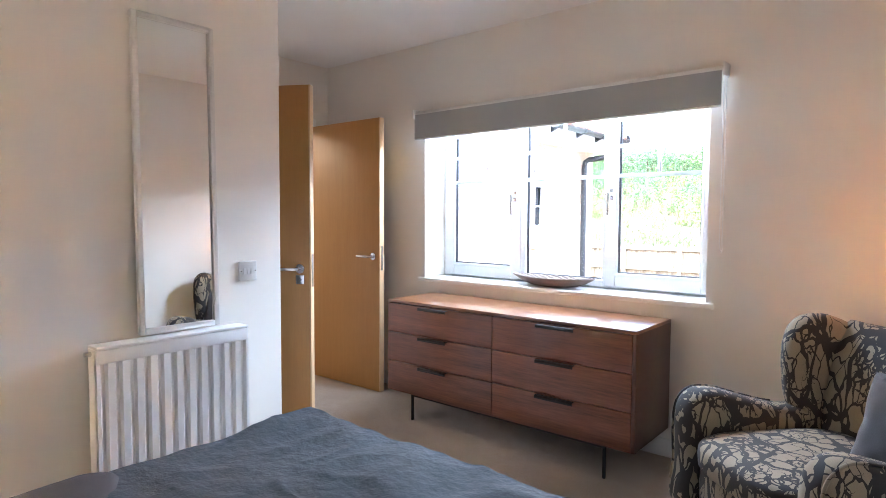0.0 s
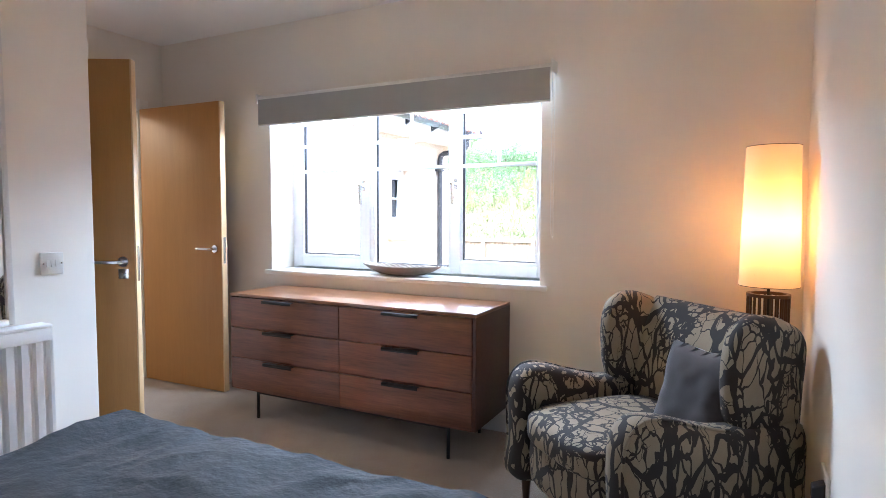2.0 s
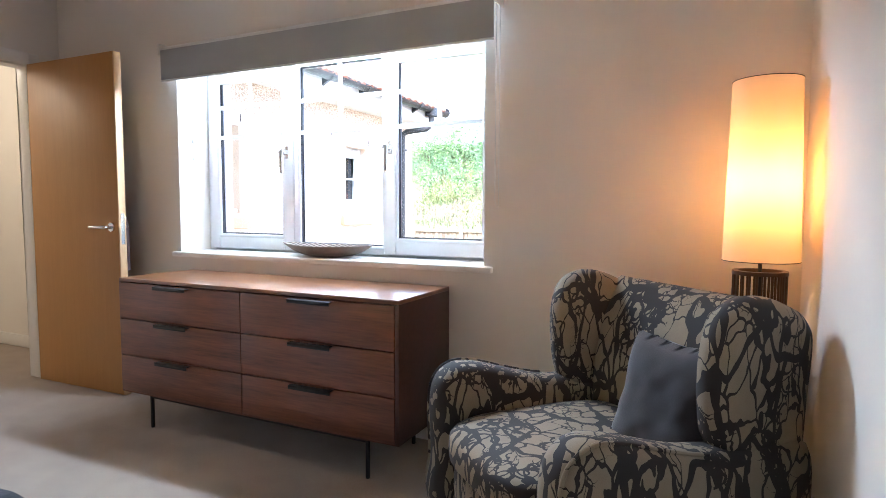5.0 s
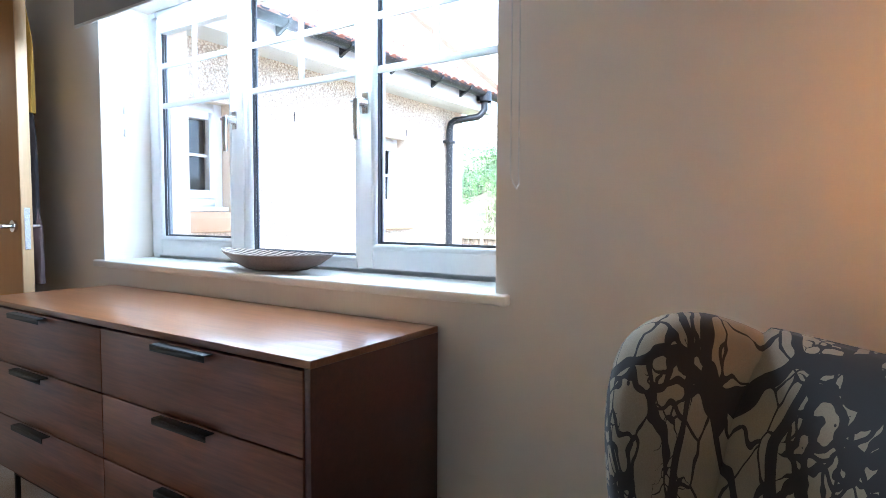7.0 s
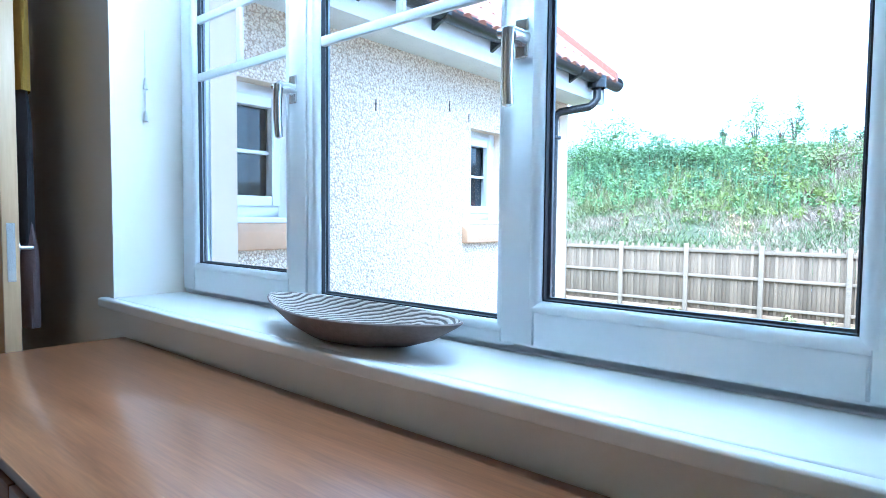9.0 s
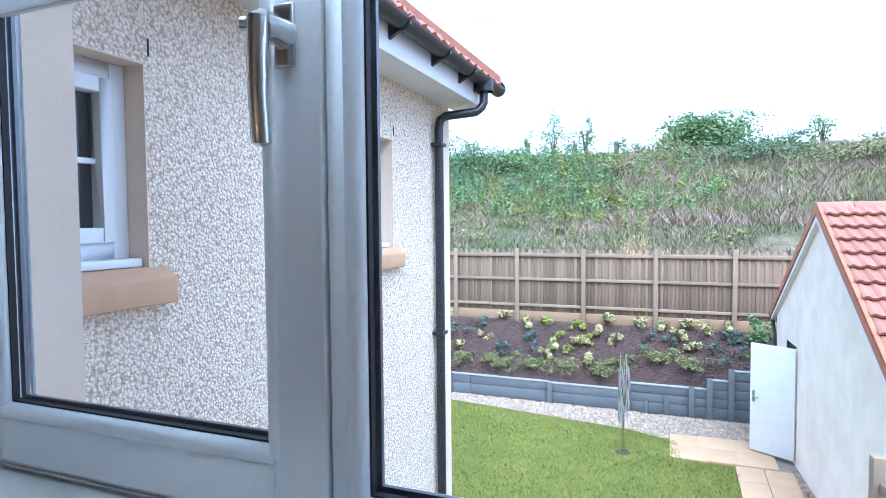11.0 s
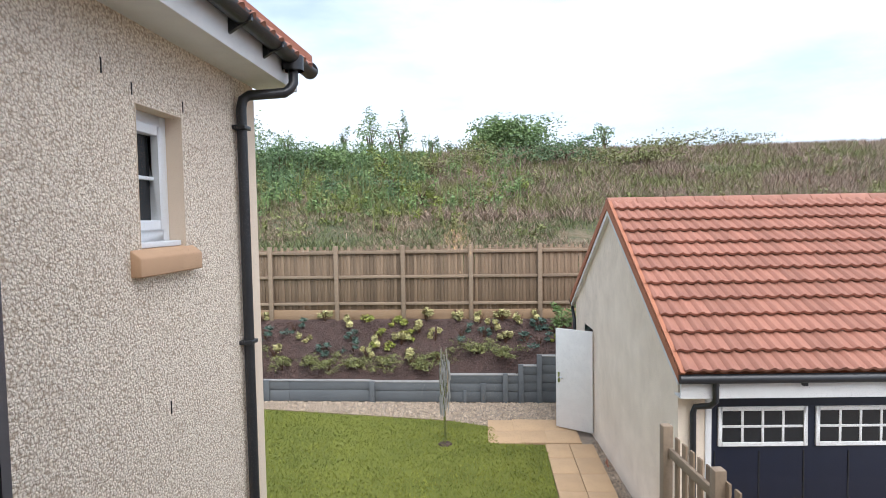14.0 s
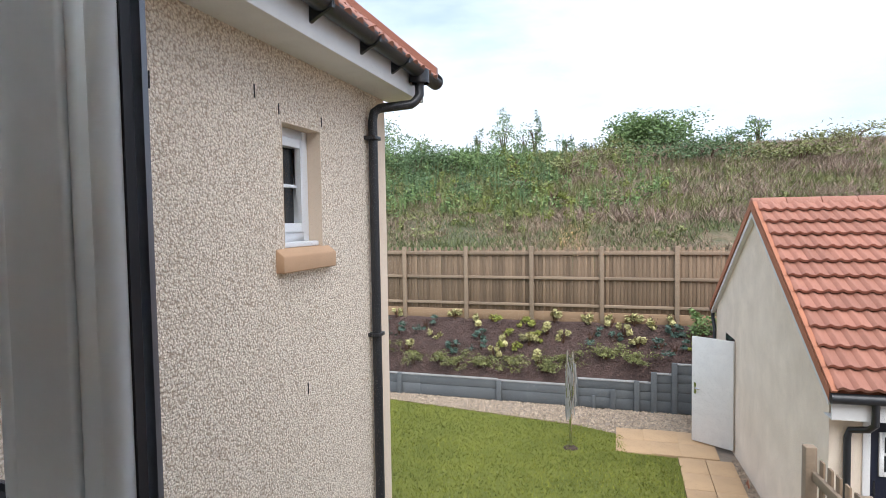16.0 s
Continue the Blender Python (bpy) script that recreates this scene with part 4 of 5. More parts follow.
def make_socket():
    t = thing("wall_socket", "white wall socket with a black plug on the cream wall", "socket", (3.21, -0.965, 0.41), -90)
    B().box(-0.073, 0.073, -0.010, 0.0, -0.043, 0.043).part("plate", M["white_plastic"], t, bevel=0.003)
    p = B().prism([(-0.010, -0.06), (-0.045, -0.035), (-0.045, 0.005), (-0.010, 0.022)], "x", 0.012, 0.058).part("plug", M["black_pvc"], t, "black plug", bevel=0.005)
    B().tube([(0.035, -0.035, -0.04), (0.035, -0.04, -0.10), (0.02, -0.035, -0.20), (-0.03, -0.03, -0.32), (-0.08, -0.03, -0.40), (-0.2, -0.03, -0.405)], 0.004, 8).part("cable", M["black_pvc"], t, "black cable", smooth=True)


make_socket()


def make_clothes():
    """Garments hanging behind the hall door, seen past its edge."""
    specs = (("yellow jacket hanging on the wall behind the door", (0.42, 0.25, 0.03), -0.285, 1.97, 1.50, 0.075), ("dark coat hanging behind the door", (0.04, 0.035, 0.04), -0.29, 1.62, 0.98, 0.075), ("mauve checked garment hanging behind the door", (0.20, 0.14, 0.14), -0.265, 1.12, 0.74, 0.07))
    for i, (lab, c, x, zt, zb, w) in enumerate(specs):
        t = thing("garment", lab, "clothing", (x - 0.06, -0.132 + 0.004 * i, 0), group="clothes behind the door")
        m = mat("garment_cloth", c, tuple(k * 0.6 for k in c), rough=0.95, scale=9, fine=200, bump=0.4)

        def fn(u, v):
            th = u * 2 * math.pi
            k = 0.35 + 0.65 * min(1, v * 3)
            return (w * k * math.cos(th) * (1 + 0.10 * math.sin(5 * th + v * 4)), 0.026 * k * math.sin(th), zt + (zb - zt) * v)
        sheet(B(), 28, 14, fn).part("cloth", m, t, smooth=True)
        B().tube([(0, -0.052, zt + 0.02), (0, 0.0, zt + 0.02), (0, 0.01, zt + 0.04)], 0.004, 8).part("hook", M["chrome"], t, smooth=True)


make_clothes()


# Lamp and table out of view, added for the left wall's warm light.
def make_unseen_lamp():
    t = thing("unseen_warm_lamp", "unseen lit lamp with a cream shade, added to warm the left wall", "lamp", (0.80, -3.75, 0.55))
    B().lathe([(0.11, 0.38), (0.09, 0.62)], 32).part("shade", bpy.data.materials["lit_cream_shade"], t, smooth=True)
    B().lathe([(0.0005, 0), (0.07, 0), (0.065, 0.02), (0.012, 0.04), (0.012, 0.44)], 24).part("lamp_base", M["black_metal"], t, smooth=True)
    s = thing("unseen_lamp_table", "small dark table out of view, added to carry the lamp", "table", (0.80, -3.78, 0))
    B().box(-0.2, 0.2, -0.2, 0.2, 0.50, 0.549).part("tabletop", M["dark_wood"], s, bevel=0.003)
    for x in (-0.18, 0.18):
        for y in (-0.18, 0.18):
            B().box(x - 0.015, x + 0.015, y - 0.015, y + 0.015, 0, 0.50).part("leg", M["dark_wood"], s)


make_unseen_lamp()

# ---- outside: ground ----
GZ = -2.8
structure(B().box(-60, -0.3, -60, 12.60, GZ - 0.3, GZ - 0.06).box(-0.3, 60, -60, 12.60, GZ - 0.3, GZ - 0.06).part("ground", M["gravel"]), "pale gravelled ground round the house", "ground")
# lawn: raised turf sheet with a notch for the paving
LAWN = [(-12, 0.6), (2.0, 0.6), (2.0, 10.10), (1.17, 10.14), (1.12, 10.95), (0.35, 11.26), (-3.9, 11.92), (-6, 12.2), (-12, 12.4)]
structure(B().prism(LAWN, "z", GZ - 0.06, GZ).part("lawn", M["lawn"]), "short mown green lawn", "lawn")
structure(B().prism([(0.35, 11.275), (0.37, 11.30), (-3.9, 11.96), (-6, 12.24), (-6, 12.21), (-3.9, 11.93)], "z", GZ - 0.06, GZ + 0.012).part("lawn_edging", M["fence_rail"]), "thin timber lawn edging", "edging")


def in_poly(x, y, poly):
    c = False
    for i in range(len(poly)):
        (x0, y0), (x1, y1) = poly[i - 1], poly[i]
        if (y0 > y) != (y1 > y) and x < (x1 - x0) * (y - y0) / (y1 - y0) + x0:
            c = not c
    return c


def grass(name, label, count, region, height, material, lean=0.5, width=0.006):
    rng = random.Random(5)
    b = B()
    k = 0
    while k < count:
        x, y, z, s = region(rng)
        if x is None:
            continue
        k += 1
        a = rng.uniform(0, 6.283)
        h = height * rng.uniform(0.5, 1.2) * s
        w = width * rng.uniform(0.7, 1.4) * (s ** 0.5)
        dx, dy = math.cos(a), math.sin(a)
        lx, ly = rng.gauss(0, lean) * h, rng.gauss(0, lean) * h
        b.add([(x - dx * w, y - dy * w, z), (x + dx * w, y + dy * w, z), (x + lx, y + ly, z + h)], [(0, 1, 2)])
    me = bpy.data.meshes.new(name)
    me.from_pydata(b.v, [], b.f)
    me.materials.append(material)
    return tagged(new(name, me), label, "grass", kind="stuff")


def lawn_at(r):
    x, y = r.uniform(-5.5, 2.02), 5.5 + 6.6 * r.random()
    return (x, y, GZ - 0.002, 1.0) if in_poly(x, y, LAWN) else (None, 0, 0, 0)


grass("lawn_grass", "mown grass blades of the lawn", 42000, lawn_at, 0.045, M["blade"], 0.7, 0.009)


def pebbles(name, label, count, region, size, material, seed=3):
    rng = random.Random(seed)
    b = B()
    k = 0
    while k < count:
        x, y, z = region(rng)
        if x is None:
            continue
        k += 1
        s = size * rng.uniform(0.6, 1.4)
        a = rng.uniform(0, 3.14)
        ca, sa = math.cos(a) * s, math.sin(a) * s
        q = rng.uniform(0.5, 0.9)
        b.add([(x + ca, y + sa, z), (x - sa * q, y + ca * q, z), (x - ca, y - sa, z), (x + sa * q, y - ca * q, z), (x + ca * 0.2, y + sa * 0.3, z + s * 0.8), (x, y, z - s * 0.4)],
              [(0, 1, 4), (1, 2, 4), (2, 3, 4), (3, 0, 4), (1, 0, 5), (2, 1, 5), (3, 2, 5), (0, 3, 5)])
    me = bpy.data.meshes.new(name)
    me.from_pydata(b.v, [], b.f)
    me.materials.append(material)
    return tagged(new(name, me), label, "gravel", kind="stuff")


def strip(r):
    x, y = r.uniform(-5.5, 3.0), r.uniform(10.9, 12.62)
    if in_poly(x, y, LAWN) or (1.10 < x < 2.9 and y < 11.42):
        return (None, 0, 0)
    return (x, y, GZ - 0.055)


pebbles("gravel_strip", "pale mixed pebbles along the retaining wall", 6500, strip, 0.026, M["stone"])
pebbles("gravel_margin", "pale pebbles along the garage wall", 900, lambda r: (r.uniform(2.86, 3.02), r.uniform(6.5, 10.4), GZ - 0.055), 0.022, M["stone"], 4)


# ---- paving ----
def slabs():
    p = structure(new("pavement"), "buff paving slabs leading to the garage", "pavement")
    me = B().box(-0.296, 0.296, -0.296, 0.296, -0.05, 0.0).mesh("slab", M["slab"], bevel=0.006)
    me2 = B().box(-0.206, 0.206, -0.296, 0.296, -0.05, 0.0).mesh("slab_narrow", M["slab"], bevel=0.006)
    rng = random.Random(2)
    spots = [(1.30, 10.46), (1.30, 11.06)]
    for c, x in enumerate((1.78, 2.36)):
        for r in range(10):
            y = 11.1 - 0.6 * r
            if x < 2.0 and y < 10.2:
                continue
            spots.append((x, y))
    spots = [q for q in spots if q[1] > 10.2] + [(x, 9.86 - 0.6 * r) for r in range(9) for x in (2.215, 2.635)]
    for i, (x, y) in enumerate(spots):
        o = new("slab", me if y > 10.2 else me2)
        o.matrix_world = pose(x, y, GZ + 0.004 + rng.uniform(-0.003, 0.003), rng.uniform(-0.3, 0.3), rng.uniform(-0.3, 0.3), 0)
        o.parent = p


slabs()


# ---- planted bank, retaining wall ----
def bank_z(x, y):
    e = 0.37 + 0.16 * max(0, min(1, (x - 0.06) * 8)) + 0.2 * max(0, min(1, (x - 1.64) * 8)) + 0.2 * max(0, min(1, (x - 2.04) * 8))
    u = max(0, min(1, (y - 12.8) / 1.25))
    return GZ + e * 0.97 + (1.55 - e * 0.97) * u ** 0.8 + 0.03 * noise.noise(Vector((x * 1.5, y * 1.5, 0)))


structure(sheet(B(), 180, 14, lambda u, v: (-9 + 15 * u, 12.74 + 1.42 * v, bank_z(-9 + 15 * u, 12.74 + 1.42 * v))).part("planted_bank", M["soil"], smooth=True), "sloping bed of dark bark mulch", "flower bed")
pebbles("bark_mulch", "dark bark chips on the planted bank", 7000, lambda r: (lambda x, y: (x, y, bank_z(x, y) + 0.004))(r.uniform(-5.5, 3.6), r.uniform(12.82, 14.0)), 0.030, islands(mat("bark_chip", (0.12, 0.075, 0.062), (0.06, 0.038, 0.033), rough=1.0), 0.45), 8)


def retaining():
    t = thing("retaining_wall", "low grey painted sleeper retaining wall stepping up at one end", "wall", (0, 12.66, GZ))
    runs = [(-9.0 + 1.85 * i, -9.0 + 1.85 * (i + 1), 0.40) for i in range(4)] + [(-1.6, 0.14, 0.38), (0.14, 1.42, 0.54), (1.42, 1.72, 0.54), (1.72, 2.12, 0.74), (2.12, 3.2, 0.96)]
    runs[3] = (runs[3][0], -1.6, 0.40)
    for x0, x1, h in runs:
        n = max(2, round(h / 0.18))
        for k in range(n):
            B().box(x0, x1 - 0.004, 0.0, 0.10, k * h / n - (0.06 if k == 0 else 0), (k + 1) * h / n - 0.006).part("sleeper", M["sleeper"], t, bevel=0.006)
        B().box(x0, x1 - 0.004, -0.01, 0.11, h - 0.004, h + 0.016).part("cap", M["sleeper_top"], t, "cap paler than the sleepers")
    for x, h in ((-5.2, 0.40), (-3.95, 0.42), (-1.55, 0.40), (0.14, 0.58), (0.52, 0.20), (0.92, 0.36), (1.40, 0.58), (1.74, 0.78), (2.14, 1.0)):
        w = 0.11 if h > 0.3 else 0.08
        B().box(x - w / 2, x + w / 2, -0.075, -0.012, -0.06, h + 0.012).part("post", M["sleeper"], t, "grey upright post", bevel=0.006)
    return t


retaining()


# ---- fence ----
def make_fence():
    y = 14.10
    t = thing("fence", "tall weathered close-board timber fence above the bank", "fence", (0, y, -1.22))
    top = 1.77
    bay = 1.655
    x0 = -2.665 - 4 * bay
    bm = B().box(-0.034, 0.034, 0.0, 0.018, 0.20, top - 0.01).mesh("board", M["fence"], bevel=0.002, seg=1)
    bs = B().box(-0.059, 0.059, 0.020, 0.036, 0.20, top - 0.085).mesh("board", M["fence"], bevel=0.002, seg=1)
    post = B().box(-0.05, 0.05, -0.085, 0.0, -0.3, top + 0.012).mesh("post", M["fence_rail"], bevel=0.006)
    rng = random.Random(9)
    nb = 10
    for i in range(nb + 1):
        o = new("post", post)
        o.location, o.parent = (x0 + i * bay, 0, 0), t
        tagged(o, "square timber post")
    for i in range(nb):
        a = x0 + i * bay + 0.05
        for z, h in ((0.32, 0.07), (0.98, 0.07), (1.58, 0.075)):
            B().box(a, a + bay - 0.10, -0.045, 0.0, z, z + h).part("rail", M["fence_rail"], t, "horizontal rail", bevel=0.005)
        B().box(a - 0.04, a + bay - 0.06, 0.001, 0.042, 0.0, 0.20).box(a, a + bay - 0.10, -0.03, 0.001, -0.05, 0.20).part("gravel_board", M["gravel_board"], t, "orange-brown gravel board", bevel=0.004)
        n = 20
        for k in range(n):
            o = new("board", bm if k % 2 else bs)
            o.parent = t
            o.location = (x0 + i * bay + (k + 0.5) * bay / n, 0.002, rng.uniform(-0.012, 0.012))
            o.rotation_euler = (0, radians(rng.uniform(-0.5, 0.5)), 0)
    return t


make_fence()


# ---- leaves, shrubs, hillside ----
def leaf_mat(name, c1, c2):
    m = mat(name, c1, c2, rough=0.7, scale=2, fine=12, bump=0)
    return islands(m, 0.4)


LEAF = {
    "green": leaf_mat("green_leaf", (0.185, 0.265, 0.090), (0.11, 0.18, 0.06)),
    "dark": leaf_mat("dark_leaf", (0.125, 0.190, 0.080), (0.075, 0.130, 0.055)),
    "weed": leaf_mat("weed_leaf", (0.22, 0.24, 0.05), (0.13, 0.17, 0.03)),
    "lime": leaf_mat("lime_leaf", (0.38, 0.39, 0.085), (0.25, 0.29, 0.055)),
    "blue": leaf_mat("blue_green_leaf", (0.11, 0.17, 0.135), (0.06, 0.11, 0.085)),
    "cream": leaf_mat("cream_edged_leaf", (0.53, 0.48, 0.23), (0.35, 0.34, 0.145)),
    "olive": leaf_mat("olive_leaf", (0.23, 0.24, 0.085), (0.14, 0.15, 0.05)),
    "straw": leaf_mat("straw_grass", (0.36, 0.27, 0.185), (0.22, 0.165, 0.115)),
    "seed": leaf_mat("grass_seed_head", (0.36, 0.26, 0.20), (0.24, 0.17, 0.125)),
    "grass": leaf_mat("rough_grass", (0.175, 0.195, 0.075), (0.095, 0.115, 0.045)),
}


def leaves(b, rng, c, r, n, size, flat=1.0):
    """Small folded leaves through an uneven crown of several clumps."""
    clumps = [(Vector(c) + Vector((rng.gauss(0, r[0] * 0.5), rng.gauss(0, r[1] * 0.5), rng.gauss(0, r[2] * 0.42))), rng.uniform(0.3, 0.6)) for _ in range(max(3, n // 45))]
    for _ in range(n):
        cc, k = rng.choice(clumps)
        d = Vector((rng.gauss(0, 1), rng.gauss(0, 1), rng.gauss(0, 1))).normalized() * rng.random() ** 0.4 * k
        p = cc + Vector((d.x * r[0], d.y * r[1], d.z * r[2]))
        u = Vector((rng.gauss(0, 1), rng.gauss(0, 1), rng.gauss(0, 0.6))).normalized()
        w = u.cross(Vector((rng.gauss(0, 1), rng.gauss(0, 1), rng.gauss(0, 1)))).normalized()
        s = size * rng.uniform(0.6, 1.3)
        b.add([p - u * s, p + w * s * 0.42 * flat, p + u * s, p - w * s * 0.42 * flat], [(0, 1, 2, 3)])
    return b


def raw(b, name, material, parent=None):
    me = bpy.data.meshes.new(name)
    me.from_pydata(b.v, [], b.f)
    me.materials.append(material)
    o = new(name, me)
    o.parent = parent
    return o


def bush_mesh(seed, kind, r, n, size):
    rng = random.Random(seed)
    b = leaves(B(), rng, (0, 0, r[2] * 0.9), r, n, size)
    me = bpy.data.meshes.new("foliage")
    me.from_pydata(b.v, [], b.f)
    me.materials.append(LEAF[kind])
    st = B()
    for _ in range(7):
        a, k = rng.uniform(0, 6.28), rng.uniform(0.3, 0.9)
        st.tube([(0, 0, -0.03), (r[0] * k * 0.5 * math.cos(a), r[1] * k * 0.5 * math.sin(a), r[2] * 0.7), (r[0] * k * math.cos(a), r[1] * k * math.sin(a), r[2] * 1.5)], [0.006, 0.004, 0.002], 5)
    return me, st.mesh("stems", M["dark_wood"])


def bed_plants():
    kinds = {
        "cream": [bush_mesh(i, "cream", (0.115, 0.10, 0.12), 170, 0.032) for i in range(3)],
        "lime": [bush_mesh(i + 10, "lime", (0.15, 0.13, 0.10), 190, 0.028) for i in range(2)],
        "blue": [bush_mesh(i + 20, "blue", (0.16, 0.14, 0.10), 210, 0.026) for i in range(2)],
        "olive": [bush_mesh(i + 30, "olive", (0.30, 0.20, 0.10), 620, 0.020) for i in range(2)],
        "green": [bush_mesh(i + 40, "green", (0.26, 0.22, 0.24), 420, 0.036) for i in range(1)],
    }
    labels = {"cream": "small variegated cream-edged shrub in the bark bed", "lime": "low lime-yellow shrub in the bark bed", "blue": "low blue-green juniper in the bark bed", "olive": "spreading olive-green heather beside the retaining wall", "green": "leafy green shrub in the bark bed"}
    rows = [("cream", -4.55, 0.97), ("cream", -2.95, .98), ("blue", -3.65, .80), ("cream", -2.3, .84), ("lime", -1.95, .95), ("lime", -1.25, .88), ("lime", -0.95, .88), ("cream", -0.45, 1.0), ("cream", 0.35, .98), ("cream", 0.85, .92), ("cream", 1.38, .96), ("cream", 1.8, .88), ("cream", 2.2, .97), ("cream", -0.6, .75), ("cream", -3.3, .55), ("blue", -2.2, .62), ("blue", -4.3, .62), ("lime", -1.6, .62), ("cream", -1.55, .45), ("cream", -1.0, .52), ("lime", -1.35, .42), ("cream", -0.2, .60), ("blue", 0.42, .62), ("blue", 0.92, .60), ("cream", 1.15, .72), ("blue", 2.25, .72), ("blue", 2.5, .55), ("blue", 1.9, .42), ("cream", 1.45, .50), ("green", 2.75, .60), ("cream", -3.95, .30), ("blue", -2.75, .36), ("blue", -2.1, .40), ("cream", -1.75, .28), ("olive", -3.7, .12), ("olive", -3.1, .16), ("olive", -2.6, .10), ("olive", -2.0, .12), ("olive", -1.3, .12), ("olive", -0.5, .12), ("olive", -0.05, .22), ("olive", 0.75, .28), ("olive", 1.3, .20), ("cream", -0.75, .22), ("cream", 2.65, .35), ("blue", -4.8, .8), ("olive", -4.6, .3), ("lime", 2.55, .30), ("blue", 2.2, .25), ("lime", -0.8, .60)]
    rng = random.Random(4)
    for i, (k, x, v) in enumerate(rows):
        f, s = kinds[k][i % len(kinds[k])]
        y = 12.82 + 1.2 * v
        t = thing("shrub", labels[k], "shrub", (x, y, bank_z(x, y)), rng.uniform(0, 360), group="shrubs on the bank")
        sc = rng.uniform(1.3, 1.7)
        t.scale = (sc, sc, sc)
        for nm, me in (("foliage", f), ("stems", s)):
            o = new(nm, me)
            o.parent = t


bed_plants()


def hill_z(x, y):
    u = (y - 14.3) / 26.0
    crest = 5.45 - 0.018 * min(x, 0) + 0.25 * noise.noise(Vector((x * 0.08, 0, 3)))
    if u < 1:
        z = -0.35 + (crest + 0.35) * (0.25 * u + 0.75 * (u * u * (3 - 2 * u)))
    else:
        z = crest + 0.004 * (y - 40.3)
    return z + 0.12 * noise.noise(Vector((x * 0.5, y * 0.5, 0))) * min(1, max(0, u) * 6)


def ground_far(u, v):
    x = (u * 2 - 1)
    x = 14 + math.copysign(abs(x) ** 1.8, x) * 400
    y = 14.2 + 45 * v if v < 0.7 else 14.2 + 31.5 + ((v - 0.7) / 0.3) ** 3 * 900
    return (x, y, hill_z(x, y))


structure(sheet(B(), 140, 70, ground_far).part("hillside", M["hill"], smooth=True), "rough grassy hillside behind the fence", "hill")
structure(B().box(-60, 60, 14.165, 14.215, GZ - 0.3, -0.40).part("ground_behind_fence", M["hill"]), "cut earth edge of the hillside behind the fence", "ground")
structure(B().box(-400, 400, -400, 14.0, GZ - 0.6, GZ - 0.31).part("ground_far", M["hill"]), "rough ground round the plots", "ground")


def hill_grass(kind, count, seed, h, y0, y1, label, patch, xa=-16, xb=32):
    rng = random.Random(seed)
    b = B()
    k = 0
    while k < count:
        y = y0 + (y1 - y0) * rng.random()
        x = rng.uniform(xa, xb) * (0.45 + 0.55 * (y - 14) / 26)
        if noise.noise(Vector((x * 0.35, y * 0.35, seed))) < patch + rng.gauss(0, 0.2):
            continue
        k += 1
        z = hill_z(x, y)
        for _ in range(5):
            a, s = rng.uniform(0, 6.283), h * rng.uniform(0.5, 1.3)
            px, py = x + rng.gauss(0, 0.14), y + rng.gauss(0, 0.14)
            lx, ly = rng.gauss(0, 0.7) * s, rng.gauss(0, 0.7) * s
            w = 0.026
            dx, dy = math.cos(a) * w, math.sin(a) * w
            b.add([(px - dx, py - dy, z - 0.05), (px + dx, py + dy, z - 0.05), (px + lx, py + ly, z + s)], [(0, 1, 2)])
    return tagged(raw(b, "hill_grass", LEAF[kind]), label, "grass", kind="stuff")


hill_grass("straw", 22000, 1, 0.17, 15.0, 42, "dry straw-coloured grass on the hillside", -0.02)
hill_grass("grass", 26000, 2, 0.17, 15.0, 42, "rough green grass on the hillside", -0.15)
hill_grass("olive", 9000, 6, 0.34, 23, 42, "tall olive weeds near the crest", 0.0)


def hill_bush(x, y, r, n, kind, size, seed, label, name="bush"):
    rng = random.Random(seed)
    t = thing(name, label, name, (x, y, hill_z(x, y)))
    st = B()
    for _ in range(9):
        a, k = rng.uniform(0, 6.28), rng.uniform(0.2, 0.8)
        st.tube([(0, 0, -0.1), (r[0] * k * 0.4 * math.cos(a), r[1] * k * 0.4 * math.sin(a), r[2] * 0.9), (r[0] * k * math.cos(a), r[1] * k * math.sin(a), r[2] * rng.uniform(0.95, 1.4))], [0.045, 0.026, 0.008], 5)
    st.part("trunk", M["dark_wood"], t, "thin brown stems")
    raw(leaves(B(), rng, (0, 0, r[2]), r, n, size), "crown", LEAF[kind], t)
    return t


